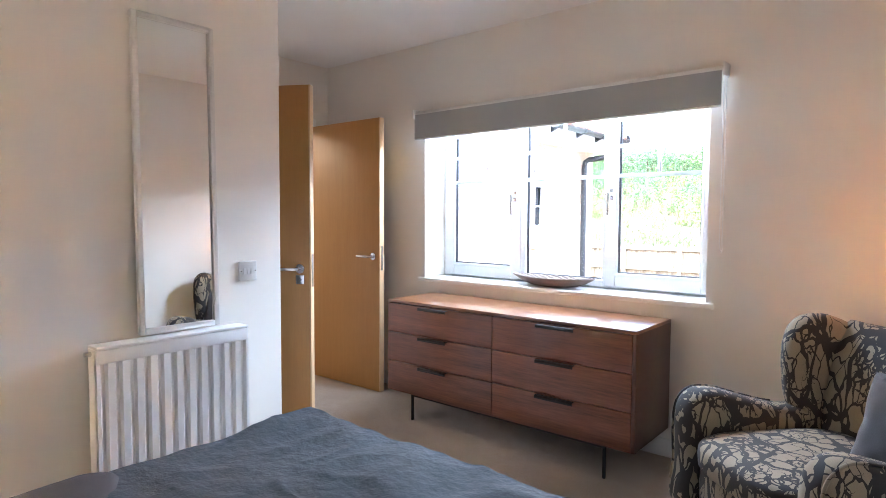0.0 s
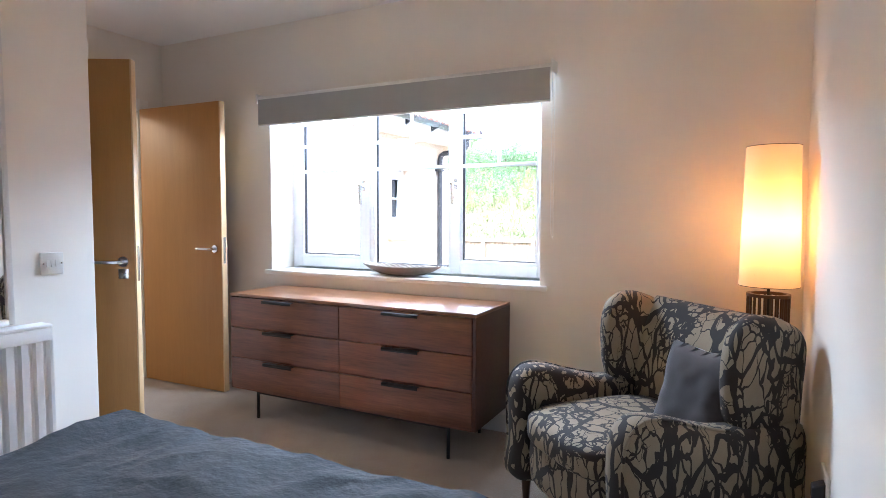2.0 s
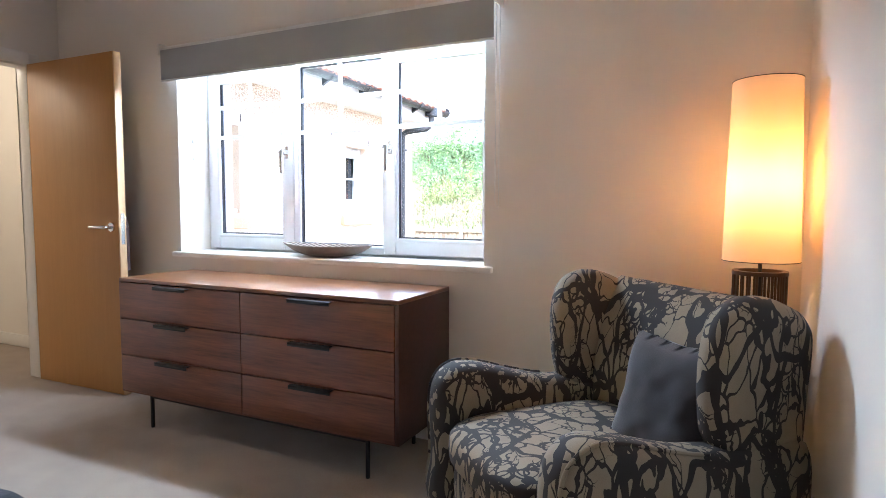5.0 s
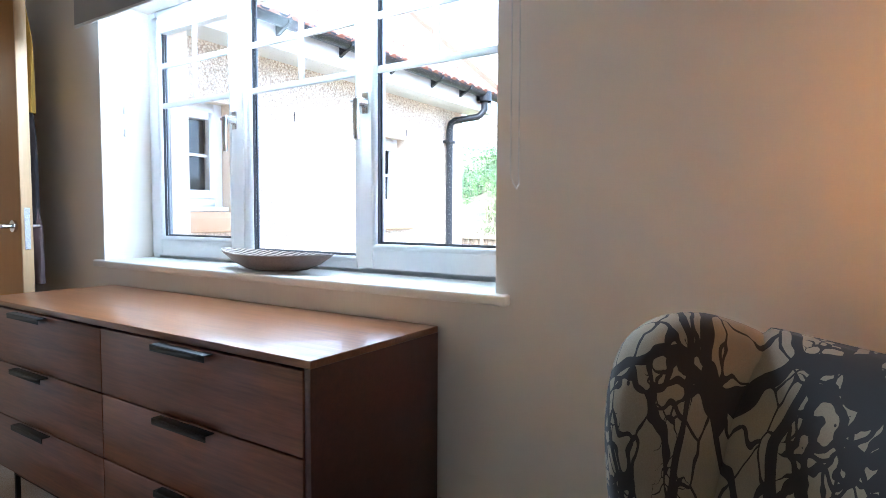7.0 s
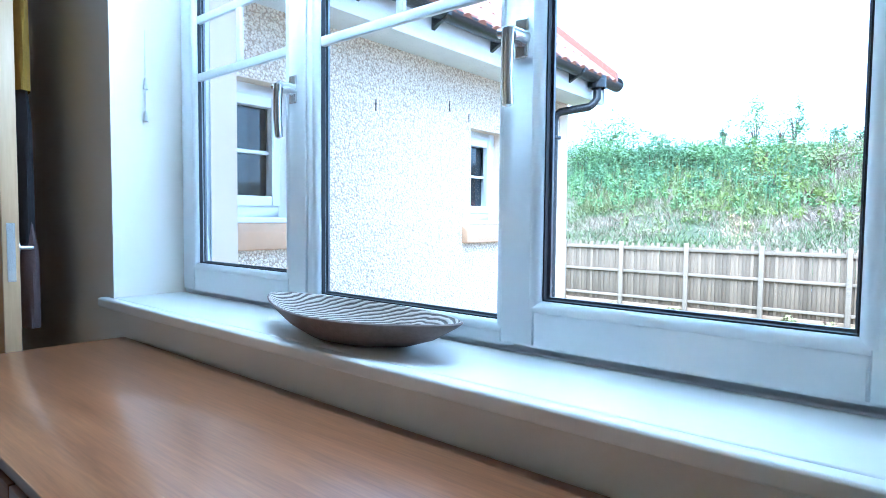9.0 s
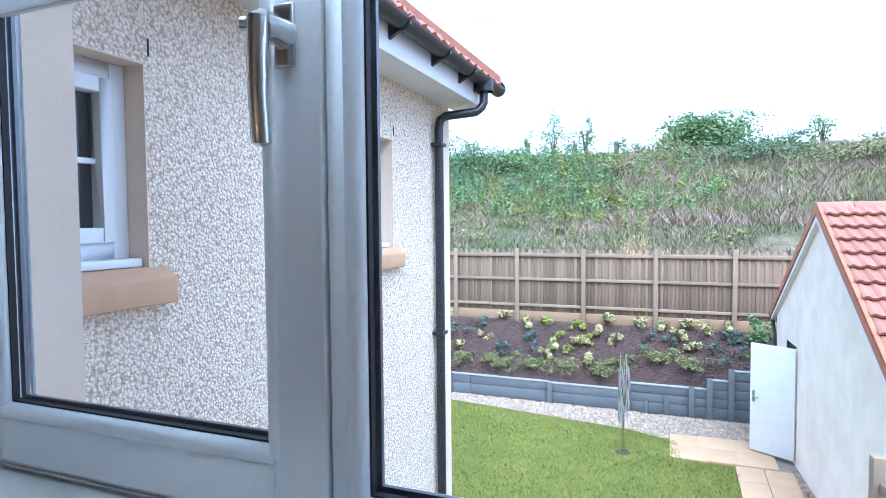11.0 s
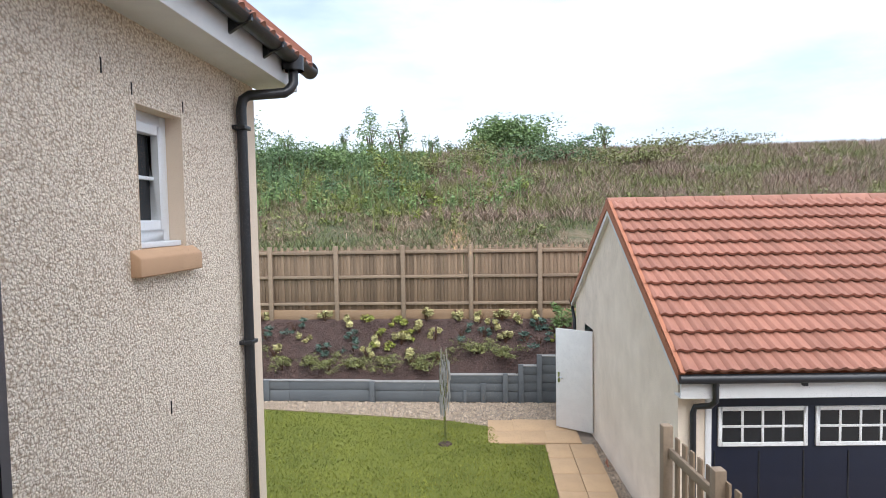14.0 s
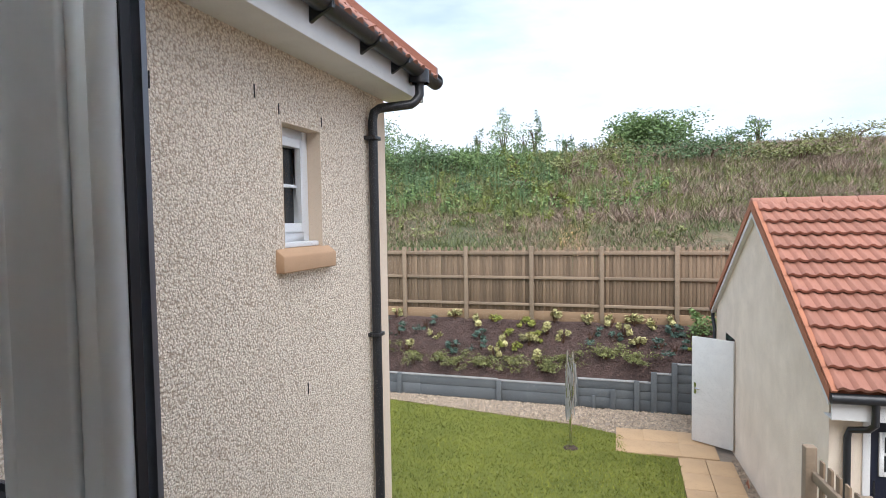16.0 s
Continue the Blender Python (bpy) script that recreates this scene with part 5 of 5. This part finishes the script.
hill_bush(2.6, 39.5, (2.05, 1.6, 1.05), 11000, "green", 0.12, 1, "broad leafy green tree on the crest", "tree")
for i, (x, y, rx, rz, n, k, lab) in enumerate((
        (-15.2, 37, 2.0, 1.4, 1500, "green", "leafy green bush on the hillside"), (-12.0, 38, 1.2, 0.9, 700, "green", "leafy green bush on the hillside"),
        (-6.6, 39, 1.0, 1.5, 700, "green", "sapling on the crest"), (-5.2, 39, 1.3, 1.1, 600, "green", "leafy sapling on the crest"), (-4.6, 39.5, 0.6, 1.7, 330, "dark", "slender sapling on the crest"),
        (-8.4, 39, 0.5, 1.1, 260, "dark", "slender sapling on the crest"), (-2.6, 40, 0.5, 0.8, 220, "dark", "small shrub on the crest"), (-1.2, 40, 0.9, 0.6, 330, "dark", "small shrub on the crest"), (0.4, 40, 0.8, 0.7, 330, "green", "small shrub on the crest"),
        (9.0, 40, 0.9, 1.3, 420, "green", "airy sapling on the crest"), (7.3, 39, 1.0, 0.5, 300, "dark", "small shrub on the crest"),
        (-14.0, 31, 2.8, 1.1, 4200, "green", "dark broom bush on the slope"), (-10.0, 31, 2.4, 0.9, 3200, "dark", "dark broom bush on the slope"), (-6.5, 31, 2.2, 0.8, 2600, "green", "green broom bush on the slope"),
        (-1.5, 29, 1.3, 0.8, 800, "olive", "olive bush on the slope"), (5.2, 32, 2.6, 0.7, 2600, "dark", "dark bush below the crest"), (9.0, 31, 2.0, 0.6, 1800, "olive", "dark bush on the slope"), (1.3, 33, 1.5, 0.7, 700, "olive", "olive bush on the slope"), (-3.2, 26.5, 0.7, 0.7, 300, "weed", "yellow-green weed clump on the slope"), (-1.6, 24.5, 0.6, 0.5, 240, "weed", "yellow-green weed clump on the slope"), (-4.3, 29.5, 0.7, 0.8, 280, "weed", "yellow-green weed clump on the slope"), (12.5, 36, 2.2, 0.8, 900, "olive", "olive bush on the slope"), (16.5, 38, 2.4, 0.6, 900, "olive", "olive bush on the slope"))):
    hill_bush(x, y, (rx, rx * 0.8, rz), n, k, 0.085 if rz < 1.2 else 0.10, 50 + i, lab)


def hill_scrub(name, kind, count, seed, region, size, label):
    """Low uneven weeds and shrubs scattered over part of the slope, as one mass."""
    rng = random.Random(seed)
    b = B()
    x0, x1, y0, y1 = region
    for _ in range(count):
        y = rng.uniform(y0, y1)
        x = x0 + (x1 - x0) * rng.random() ** 1.2
        r, h = size * rng.uniform(0.5, 1.5), size * rng.uniform(0.6, 1.6)
        leaves(b, rng, (x, y, hill_z(x, y) + h * 0.6), (r, r, h), int(70 * rng.uniform(0.5, 1.4)), 0.075)
        for _ in range(3):
            a = rng.uniform(0, 6.28)
            px, py, pz = x + r * 0.4 * math.cos(a), y + r * 0.4 * math.sin(a), hill_z(x, y)
            b.add([(px - 0.02, py, pz - 0.05), (px + 0.02, py, pz - 0.05), (px + rng.gauss(0, 0.1), py, pz + h * 1.9)], [(0, 1, 2)])
    return tagged(raw(b, name, LEAF[kind]), label, "scrub", kind="stuff")


hill_scrub("hill_scrub", "dark", 190, 21, (-15, -2, 25, 36), 0.62, "dark green scrub over the upper slope")
hill_scrub("hill_scrub", "green", 220, 22, (-15, 3, 23, 35), 0.50, "leafy green weeds over the upper slope")
hill_scrub("hill_scrub", "olive", 170, 23, (-10, 18, 20, 37), 0.40, "olive weeds scattered on the slope")
hill_scrub("hill_scrub", "weed", 60, 24, (-8, 3, 22, 33), 0.38, "yellow-green weeds scattered on the slope")
hill_grass("seed", 9000, 31, 0.42, 22, 43, "pinkish seed heads of tall dry grass", -0.05, -2, 34)
for i, x in enumerate((52, 60, 66, 72, 47)):
    hill_bush(x, 150 + 3 * i, (3.2 if i == 1 else 1.9, 1.6, 1.5 if i == 1 else 1.0), 700, "dark", 0.35, 90 + i, "distant tree on the skyline", "tree")


def tile_mesh(tw, gauge):
    """One double-roll roof tile, lower edge at y = 0."""
    n = 14
    b = B()
    for v, lift in ((0.0, 0.078), (1.0, 0.014)):
        for i in range(n + 1):
            ph = (i / n * 2) % 1.0
            roll = 0.028 * math.sin(math.pi * ph / 0.62) if ph < 0.62 else 0.0
            b.v.append((tw * i / n, v * (gauge + 0.05), roll + lift))
    for i in range(n):
        b.f.append((i, i + 1, n + 2 + i, n + 1 + i))
    o = len(b.v)
    for i in range(n + 1):
        b.v.append((b.v[i][0], 0.0, b.v[i][2] - 0.036))
    for i in range(n):
        b.f.append((i + 1, i, o + i, o + i + 1))
    return b.mesh("tile", M["tile"], smooth=True)


# ---- the house's rear wing ----
def make_wing():
    t = thing("house_wing", "rear house wing in cream wet dash, tiled roof", "house")
    XF, Y0, Y1, ZT = -0.66, 0.41, 4.15, 2.165
    wins = [(0.70, 1.19, 1.055, 1.79), (2.69, 3.122, 1.045, 1.772)]
    b = B()
    at = Y0
    for lo, hi, zl, zh in wins:
        b.box(XF - 0.3, XF, at, lo, GZ - 0.1, ZT)
        b.box(XF - 0.3, XF, lo, hi, GZ - 0.1, zl)
        b.box(XF - 0.3, XF, lo, hi, zh, ZT)
        at = hi
    b.box(XF - 0.3, XF, at, Y1, GZ - 0.1, ZT)
    b.box(-6.0, XF - 0.3, Y1 - 0.3, Y1, GZ - 0.1, ZT)
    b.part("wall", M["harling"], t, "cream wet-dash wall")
    B().box(XF - 0.02, XF + 0.004, 4.00, Y1 + 0.004, GZ - 0.1, ZT - 0.02).part("corner_band", M["band"], t, "smooth cream corner band")
    for lo, hi, zl, zh in wins:
        w = B().box(XF - 0.22, XF - 0.02, lo + 0.01, hi - 0.01, zl + 0.02, zl + 0.05).part("window", M["upvc"], t, "small white window in a smooth cream reveal", bevel=0.004)
        B().box(XF - 0.29, XF + 0.003, hi - 0.004, hi + 0.0, zl, zh).box(XF - 0.29, XF + 0.003, lo, lo + 0.004, zl, zh).box(XF - 0.29, XF + 0.003, lo + 0.004, hi - 0.004, zh - 0.004, zh).part("reveal", M["band"], w, "cream reveal")
        fb = B()
        def ring(y0, y1, z0, z1, k, x0, x1):
            fb.box(x0, x1, y0, y0 + k, z0, z1)
            fb.box(x0, x1, y1 - k, y1, z0, z1)
            fb.box(x0, x1, y0 + k, y1 - k, z0, z0 + k)
            fb.box(x0, x1, y0 + k, y1 - k, z1 - k, z1)
        ring(lo + 0.004, hi - 0.004, zl + 0.05, zh - 0.004, 0.06, XF - 0.17, XF - 0.09)
        ring(lo + 0.064, hi - 0.064, zl + 0.11, zh - 0.064, 0.05, XF - 0.16, XF - 0.075)
        fb.box(XF - 0.125, XF - 0.105, lo + 0.11, hi - 0.11, (zl + zh) / 2 + 0.01, (zl + zh) / 2 + 0.03)
        fb.part("frame", M["upvc"], w, "white uPVC frame", bevel=0.004)
        B().box(XF - 0.14, XF - 0.13, lo + 0.11, hi - 0.11, zl + 0.15, zh - 0.11).part("pane", M["dark_glass"], w, "dark glass pane")
        B().prism([(XF - 0.12, zl + 0.018), (XF - 0.12, zl - 0.115), (XF + 0.052, zl - 0.115), (XF + 0.052, zl - 0.022), (XF, zl + 0.018)], "y", lo - 0.085, hi + 0.082).part("sill", M["sandstone"], w, "peach cast stone sill", bevel=0.008)
        for y in (lo - 0.02, hi + 0.02):
            B().box(XF - 0.02, XF + 0.005, y - 0.002, y + 0.002, zh + 0.03, zh + 0.09).part("weep_slot", M["gasket"], w, "dark weep slot")
    for y, z in ((2.45, 1.85), (1.75, 1.75), (2.9, 0.18), (1.5, 0.05)):
        B().box(XF - 0.01, XF + 0.006, y - 0.002, y + 0.002, z, z + 0.07).part("weep_slot", M["gasket"], t, "dark weep slot")
    YE = 4.30
    B().box(XF, -0.400, Y0, YE, 2.160, 2.172).part("soffit", M["white_pvc"], t, "white soffit board")
    B().box(-0.400, -0.380, Y0, YE, 2.150, 2.330).part("fascia", M["white_pvc"], t, "white fascia board", bevel=0.002)
    B().prism([(-0.66, 2.15), (-0.38, 2.15), (-0.38, 2.33), (-0.5, 2.42), (-0.66, 2.42)], "y", YE - 0.02, YE).part("box_end", M["white_pvc"], t, "white boxed eaves end")
    n = 14
    prof = [(-0.312 + 0.062 * math.cos(math.pi + math.pi * k / n), 2.335 + 0.062 * math.sin(math.pi + math.pi * k / n)) for k in range(n + 1)]
    prof += [(-0.312 + 0.056 * math.cos(2 * math.pi - math.pi * k / n), 2.337 + 0.056 * math.sin(2 * math.pi - math.pi * k / n)) for k in range(n + 1)]
    B().prism(prof, "y", Y0, 4.42).part("gutter", M["black_pvc"], t, "black half-round gutter", smooth=True)
    B().tube([(-0.312, 4.405, 2.335), (-0.312, 4.425, 2.335)], 0.064, 18).part("gutter_end", M["black_pvc"], t, smooth=True)
    for y in (0.75, 1.35, 1.95, 2.55, 3.15, 3.65):
        B().prism([(-0.38, 2.335), (-0.38, 2.225), (-0.33, 2.255), (-0.25, 2.29), (-0.246, 2.345), (-0.252, 2.345), (-0.31, 2.27)], "y", y - 0.014, y + 0.014).part("gutter_bracket", M["black_pvc"], t, "black gutter bracket")
        B().tube([(-0.312 + 0.066 * math.cos(math.pi + math.pi * k / 10), y, 2.335 + 0.066 * math.sin(math.pi + math.pi * k / 10)) for k in range(11)], 0.006, 6).part("gutter_strap", M["black_pvc"], t)
    B().tube([(-0.312, 4.02, 2.30), (-0.312, 4.02, 2.15), (-0.335, 3.99, 2.10), (-0.36, 3.97, 2.075), (-0.57, 3.855, 2.04), (-0.603, 3.835, 2.01), (-0.612, 3.826, 1.95), (-0.612, 3.826, GZ)], 0.034, 14).part("downpipe", M["black_pvc"], t, "black downpipe", smooth=True)
    B().lathe([(0.075, 0), (0.075, 0.10), (0.045, 0.0)], 16, (-0.312, 4.02, 2.235)).part("outlet", M["black_pvc"], t, smooth=True)
    for z in (1.82, 0.37, -1.1):
        B().box(-0.662, -0.570, 3.773, 3.878, z - 0.014, z + 0.014).part("pipe_clip", M["black_pvc"], t, "black pipe clip", bevel=0.004)
    sl = math.radians(41)
    B().prism([(-0.27, 2.345), (-0.27, 2.36), (-3.4, 2.36 + 3.13 * math.tan(sl)), (-6.5, 2.36), (-6.5, 2.30), (-3.4, 2.30 + 3.13 * math.tan(sl))], "y", Y0, YE + 0.03).part("roof_deck", M["tile"], t, "tiled roof")
    tme = tile_mesh(0.30, 0.33)
    for r in range(8):
        for c in range(13):
            o = new("tile", tme)
            o.parent = t
            o.matrix_basis = Matrix.Translation((-0.303, 0.42 + c * 0.30, 2.260)) @ Matrix.Rotation(radians(90), 4, "Z") @ Matrix.Rotation(sl, 4, "X") @ Matrix.Translation((0, r * 0.33, 0))
    verge = B()
    verge.prism([(-0.265, 2.31), (-0.265, 2.42), (-3.4, 2.42 + 3.135 * math.tan(sl)), (-3.4, 2.31 + 3.135 * math.tan(sl))], "y", YE - 0.01, YE + 0.035)
    verge.part("verge", M["tile"], t, "terracotta verge edge")
    return t


make_wing()


# ---- garage ----
def make_garage():
    t = thing("garage", "cream rendered garage with a terracotta tiled roof and navy doors", "garage", (2.96, 9.40, GZ), 3.0)
    HS, EZ, RZ, L = 2.99, 2.215, 4.16, 6.6
    wy = HS - 0.22
    sl = math.atan2(RZ - EZ, HS)
    wz = EZ + 0.10
    b = B()
    gable = [(-wy, -0.1), (wy, -0.1), (wy, wz), (0, RZ - 0.12), (-wy, wz)]
    b.prism(gable, "x", 0.05, 0.15)
    b.box(0.15, L, wy - 0.1, wy, -0.1, wz)
    b.prism(gable, "x", L - 0.1, L)
    b.box(0.15, 0.42, -wy, -wy + 0.1, -0.1, wz)
    b.box(L - 0.3, L - 0.1, -wy, -wy + 0.1, -0.1, wz)
    b.box(0.42, L - 0.3, -wy, -wy + 0.1, wz - 0.30, wz)
    b.part("wall", M["garage_wall"], t, "cream dash-rendered wall")
    for s, nm in ((-1, "south"), (1, "north")):
        B().prism([(s * (HS + 0.0), EZ), (s * (HS), EZ + 0.03), (0, RZ + 0.03), (0, RZ)], "x", 0.0, L + 0.05).part("roof_deck", M["verge"], t)
        B().prism([(s * HS, EZ - 0.04), (s * HS, EZ + 0.07), (0, RZ + 0.075), (0, RZ - 0.06)], "x", -0.035, 0.0).part("verge", M["verge"], t, "orange verge edge")
        B().prism([(s * (HS - 0.05), EZ - 0.10), (s * (HS - 0.05), EZ - 0.045), (0, RZ - 0.065), (0, RZ - 0.16)], "x", -0.02, 0.05).part("bargeboard", M["white_pvc"], t, "white undercloak")
    B().box(0.0, L, -HS + 0.015, -HS + 0.035, EZ - 0.24, EZ).part("fascia", M["white_pvc"], t, "white fascia board")
    B().box(0.0, L, -HS + 0.035, -wy, EZ - 0.24, EZ - 0.23).part("soffit", M["white_pvc"], t, "white soffit board")
    for s in (-1, 1):
        B().tube([(-0.03, s * (HS + 0.035), EZ - 0.01), (L, s * (HS + 0.035), EZ - 0.01)], 0.052, 14).part("gutter", M["black_pvc"], t, "black gutter", smooth=True)
    for k in range(7):
        B().box(0.35 + k * 0.95, 0.40 + k * 0.95, -HS - 0.03, -HS + 0.02, EZ - 0.10, EZ + 0.0).part("gutter_bracket", M["black_pvc"], t)
    B().tube([(0.36, -HS - 0.035, EZ - 0.03), (0.36, -HS - 0.03, EZ - 0.26), (0.34, -HS + 0.05, EZ - 0.33), (0.22, -wy - 0.05, EZ - 0.38), (0.20, -wy - 0.045, EZ - 0.45), (0.20, -wy - 0.045, 0.0)], 0.034, 12).part("downpipe", M["black_pvc"], t, "black downpipe", smooth=True)
    B().tube([(0.03, HS + 0.035, EZ - 0.03), (0.03, HS + 0.03, EZ - 0.2), (0.03, wy + 0.05, EZ - 0.4), (0.03, wy + 0.05, 0.0)], 0.034, 12).part("downpipe", M["black_pvc"], t, "black downpipe", smooth=True)
    # door front: navy panelled up-and-over door with two window rows
    dx0, dx1, dz = 0.42, 4.85, EZ - 0.25
    B().box(dx0, L - 0.3, -wy + 0.02, -wy + 0.06, 0, dz).part("garage_door", M["navy"], t, "navy painted garage door", bevel=0.003)
    B().box(0.35, 0.42, -wy - 0.015, -wy + 0.06, 0, dz).part("door_post", M["white_pvc"], t, "white door post", bevel=0.003)
    for k in range(3):
        x0 = 0.50 + k * 1.09
        w = B()
        zz0, zz1 = 1.36, 1.81
        wd = 1.0
        y0, y1 = -wy - 0.005, -wy + 0.02
        e = 0.045
        w.box(x0, x0 + e, y0, y1, zz0, zz1).box(x0 + wd - e, x0 + wd, y0, y1, zz0, zz1).box(x0 + e, x0 + wd - e, y0, y1, zz0, zz0 + e).box(x0 + e, x0 + wd - e, y0, y1, zz1 - e, zz1)
        w.box(x0 + e, x0 + wd - e, y0 + 0.004, y1, (zz0 + zz1) / 2 - 0.014, (zz0 + zz1) / 2 + 0.014)
        for q in range(1, 4):
            xq = x0 + e + (wd - 2 * e) * q / 4
            w.box(xq - 0.014, xq + 0.014, y0 + 0.004, y1, zz0 + e, (zz0 + zz1) / 2 - 0.014)
            w.box(xq - 0.014, xq + 0.014, y0 + 0.004, y1, (zz0 + zz1) / 2 + 0.014, zz1 - e)
        win = w.part("window_frame", M["white_pvc"], t, "white window frame with glazing bars", bevel=0.003)
        B().box(x0 + e, x0 + wd - e, -wy + 0.008, -wy + 0.018, zz0 + e, zz1 - e).part("pane", M["dark_glass"], win, "dark garage window panes")
    for k in range(10):
        B().box(0.46 + k * 0.5, 0.462 + k * 0.5 + 0.012, -wy + 0.012, -wy + 0.02, 0.02, 1.30).part("groove", M["dark_glass"], t)
    # ridge tiles
    rme = B().prism([(-0.13, -0.075), (-0.075, 0.0), (-0.03, 0.03), (0.03, 0.03), (0.075, 0.0), (0.13, -0.075)], "x", 0, 0.445).mesh("ridge_tile", M["tile"], bevel=0.006)
    for k in range(15):
        o = new("ridge_tile", rme)
        o.parent, o.location = t, (-0.03 + k * 0.45, 0, RZ + 0.085)
    B().prism([(-0.13, -0.07), (0.13, -0.07), (0, 0.06)], "x", -0.04, -0.032).part("ridge_end", M["verge"], t)
    # tiles on the slope that faces the house, one object each
    NR, TW = 12, 0.30
    slope = math.hypot(HS + 0.03, RZ - EZ)
    gauge = slope / NR
    tme = tile_mesh(TW, gauge)
    ncol = int((L + 0.05) / TW)
    for r in range(NR):
        for c in range(ncol):
            m = Matrix.Translation((0.015 + c * TW, -HS - 0.03, EZ + 0.03)) @ Matrix.Rotation(sl, 4, "X") @ Matrix.Translation((0, r * gauge, 0))
            o = new("tile", tme)
            o.parent, o.matrix_basis = t, m
    for r in range(NR):
        B().box(-0.032, 0.02, r * gauge, (r + 1) * gauge + 0.02, 0.045, 0.075, Matrix.Translation((0, -HS - 0.03, EZ + 0.012)) @ Matrix.Rotation(sl, 4, "X")).part("verge_unit", M["verge"], t, "pale-edged verge unit", bevel=0.003)
    # dark sheet on the gable for the shaded doorway, by its white open leaf
    B().box(0.046, 0.052, 1.29, 1.95, 0.0, 1.92).part("side_doorway", M["dark_glass"], t, "dark sheet on the wall standing for the shaded open side doorway")
    return t


make_garage()


def make_side_door():
    t = thing("side_door", "white side door of the garage standing open", "door", (2.93, 10.66, GZ), 0, kind="structure")
    ex, ey = -0.57, 0.36
    ang = math.degrees(math.atan2(ey, ex))
    t.matrix_world = pose(2.92, 10.60, GZ, 0, 0, ang)
    B().box(0, 0.72, -0.022, 0.022, 0.03, 1.90).part("leaf", M["white_pvc"], t, "white door leaf", bevel=0.003)
    B().tube([(0.66, 0.022, 0.98), (0.66, 0.06, 0.98), (0.56, 0.06, 0.98)], 0.010, 10).part("handle", M["chrome"], t, "chrome lever handle", smooth=True)
    B().box(0.64, 0.68, 0.022, 0.027, 0.88, 1.08).part("handle_plate", M["chrome"], t)


make_side_door()


def make_dryer():
    t = thing("rotary_dryer", "folded rotary clothes dryer on a metal post in the lawn", "clothes dryer", (0.25, 10.10, GZ))
    B().tube([(0, 0, -0.1), (0, 0, 1.60)], 0.024, 12).part("post", M["chrome"], t, "grey metal post", smooth=True)
    for k in range(4):
        a = math.pi / 4 + k * math.pi / 2
        c, s = math.cos(a) * 0.055, math.sin(a) * 0.055
        B().tube([(c, s, 0.72), (c * 1.6, s * 1.6, 1.2), (c * 1.1, s * 1.1, 1.72)], 0.016, 8).part("arm", M["chrome"], t, "folded metal arm", smooth=True)
    rng = random.Random(3)
    for k in range(34):
        a = rng.uniform(0, 6.28)
        z = rng.uniform(0.55, 1.25)
        r = rng.uniform(0.05, 0.095)
        B().tube([(r * math.cos(a), r * math.sin(a), z + 0.3), (r * 1.35 * math.cos(a + 0.5), r * 1.35 * math.sin(a + 0.5), z - 0.1 * rng.random()), (r * math.cos(a + 1.0), r * math.sin(a + 1.0), z + 0.26)], 0.0075, 5).part("line", M["sleeper_top"], t, "grey plastic line")
    B().lathe([(0.0005, 0.0), (0.13, 0.0), (0.10, 0.02), (0.0005, 0.02)], 16).part("ground_socket", M["soil"], t, "bare soil round the post")


make_dryer()


def make_gate_fence():
    """Short slatted fence that runs from the garage corner towards the house."""
    t = thing("slatted_fence", "slatted timber gate fence beside the garage", "fence", (2.646, 5.384, GZ), -84)
    for x in (0.0, 0.95, 1.95):
        B().box(x - 0.045, x + 0.045, -0.045, 0.045, -0.1, 2.06).part("post", M["fence_rail"], t, "square timber post", bevel=0.006)
    for z in (0.35, 1.02, 1.78):
        for a in (0.05, 1.0):
            B().box(a, a + 0.85, 0.0, 0.035, z, z + 0.08).part("rail", M["fence_rail"], t, bevel=0.004)
    for k in range(13):
        x = 0.10 + 0.145 * k
        B().box(x, x + 0.075, 0.036, 0.055, 0.08, 1.98).part("board", M["fence"], t, bevel=0.003)
    B().box(0.05, 0.9, 0.002, 0.034, 0.0, 0.07, Matrix.Translation((0.0, 0, 0.45)) @ Matrix.Rotation(radians(-52), 4, "Y") @ Matrix.Scale(1.0, 4)).part("brace", M["fence_rail"], t)


make_gate_fence()
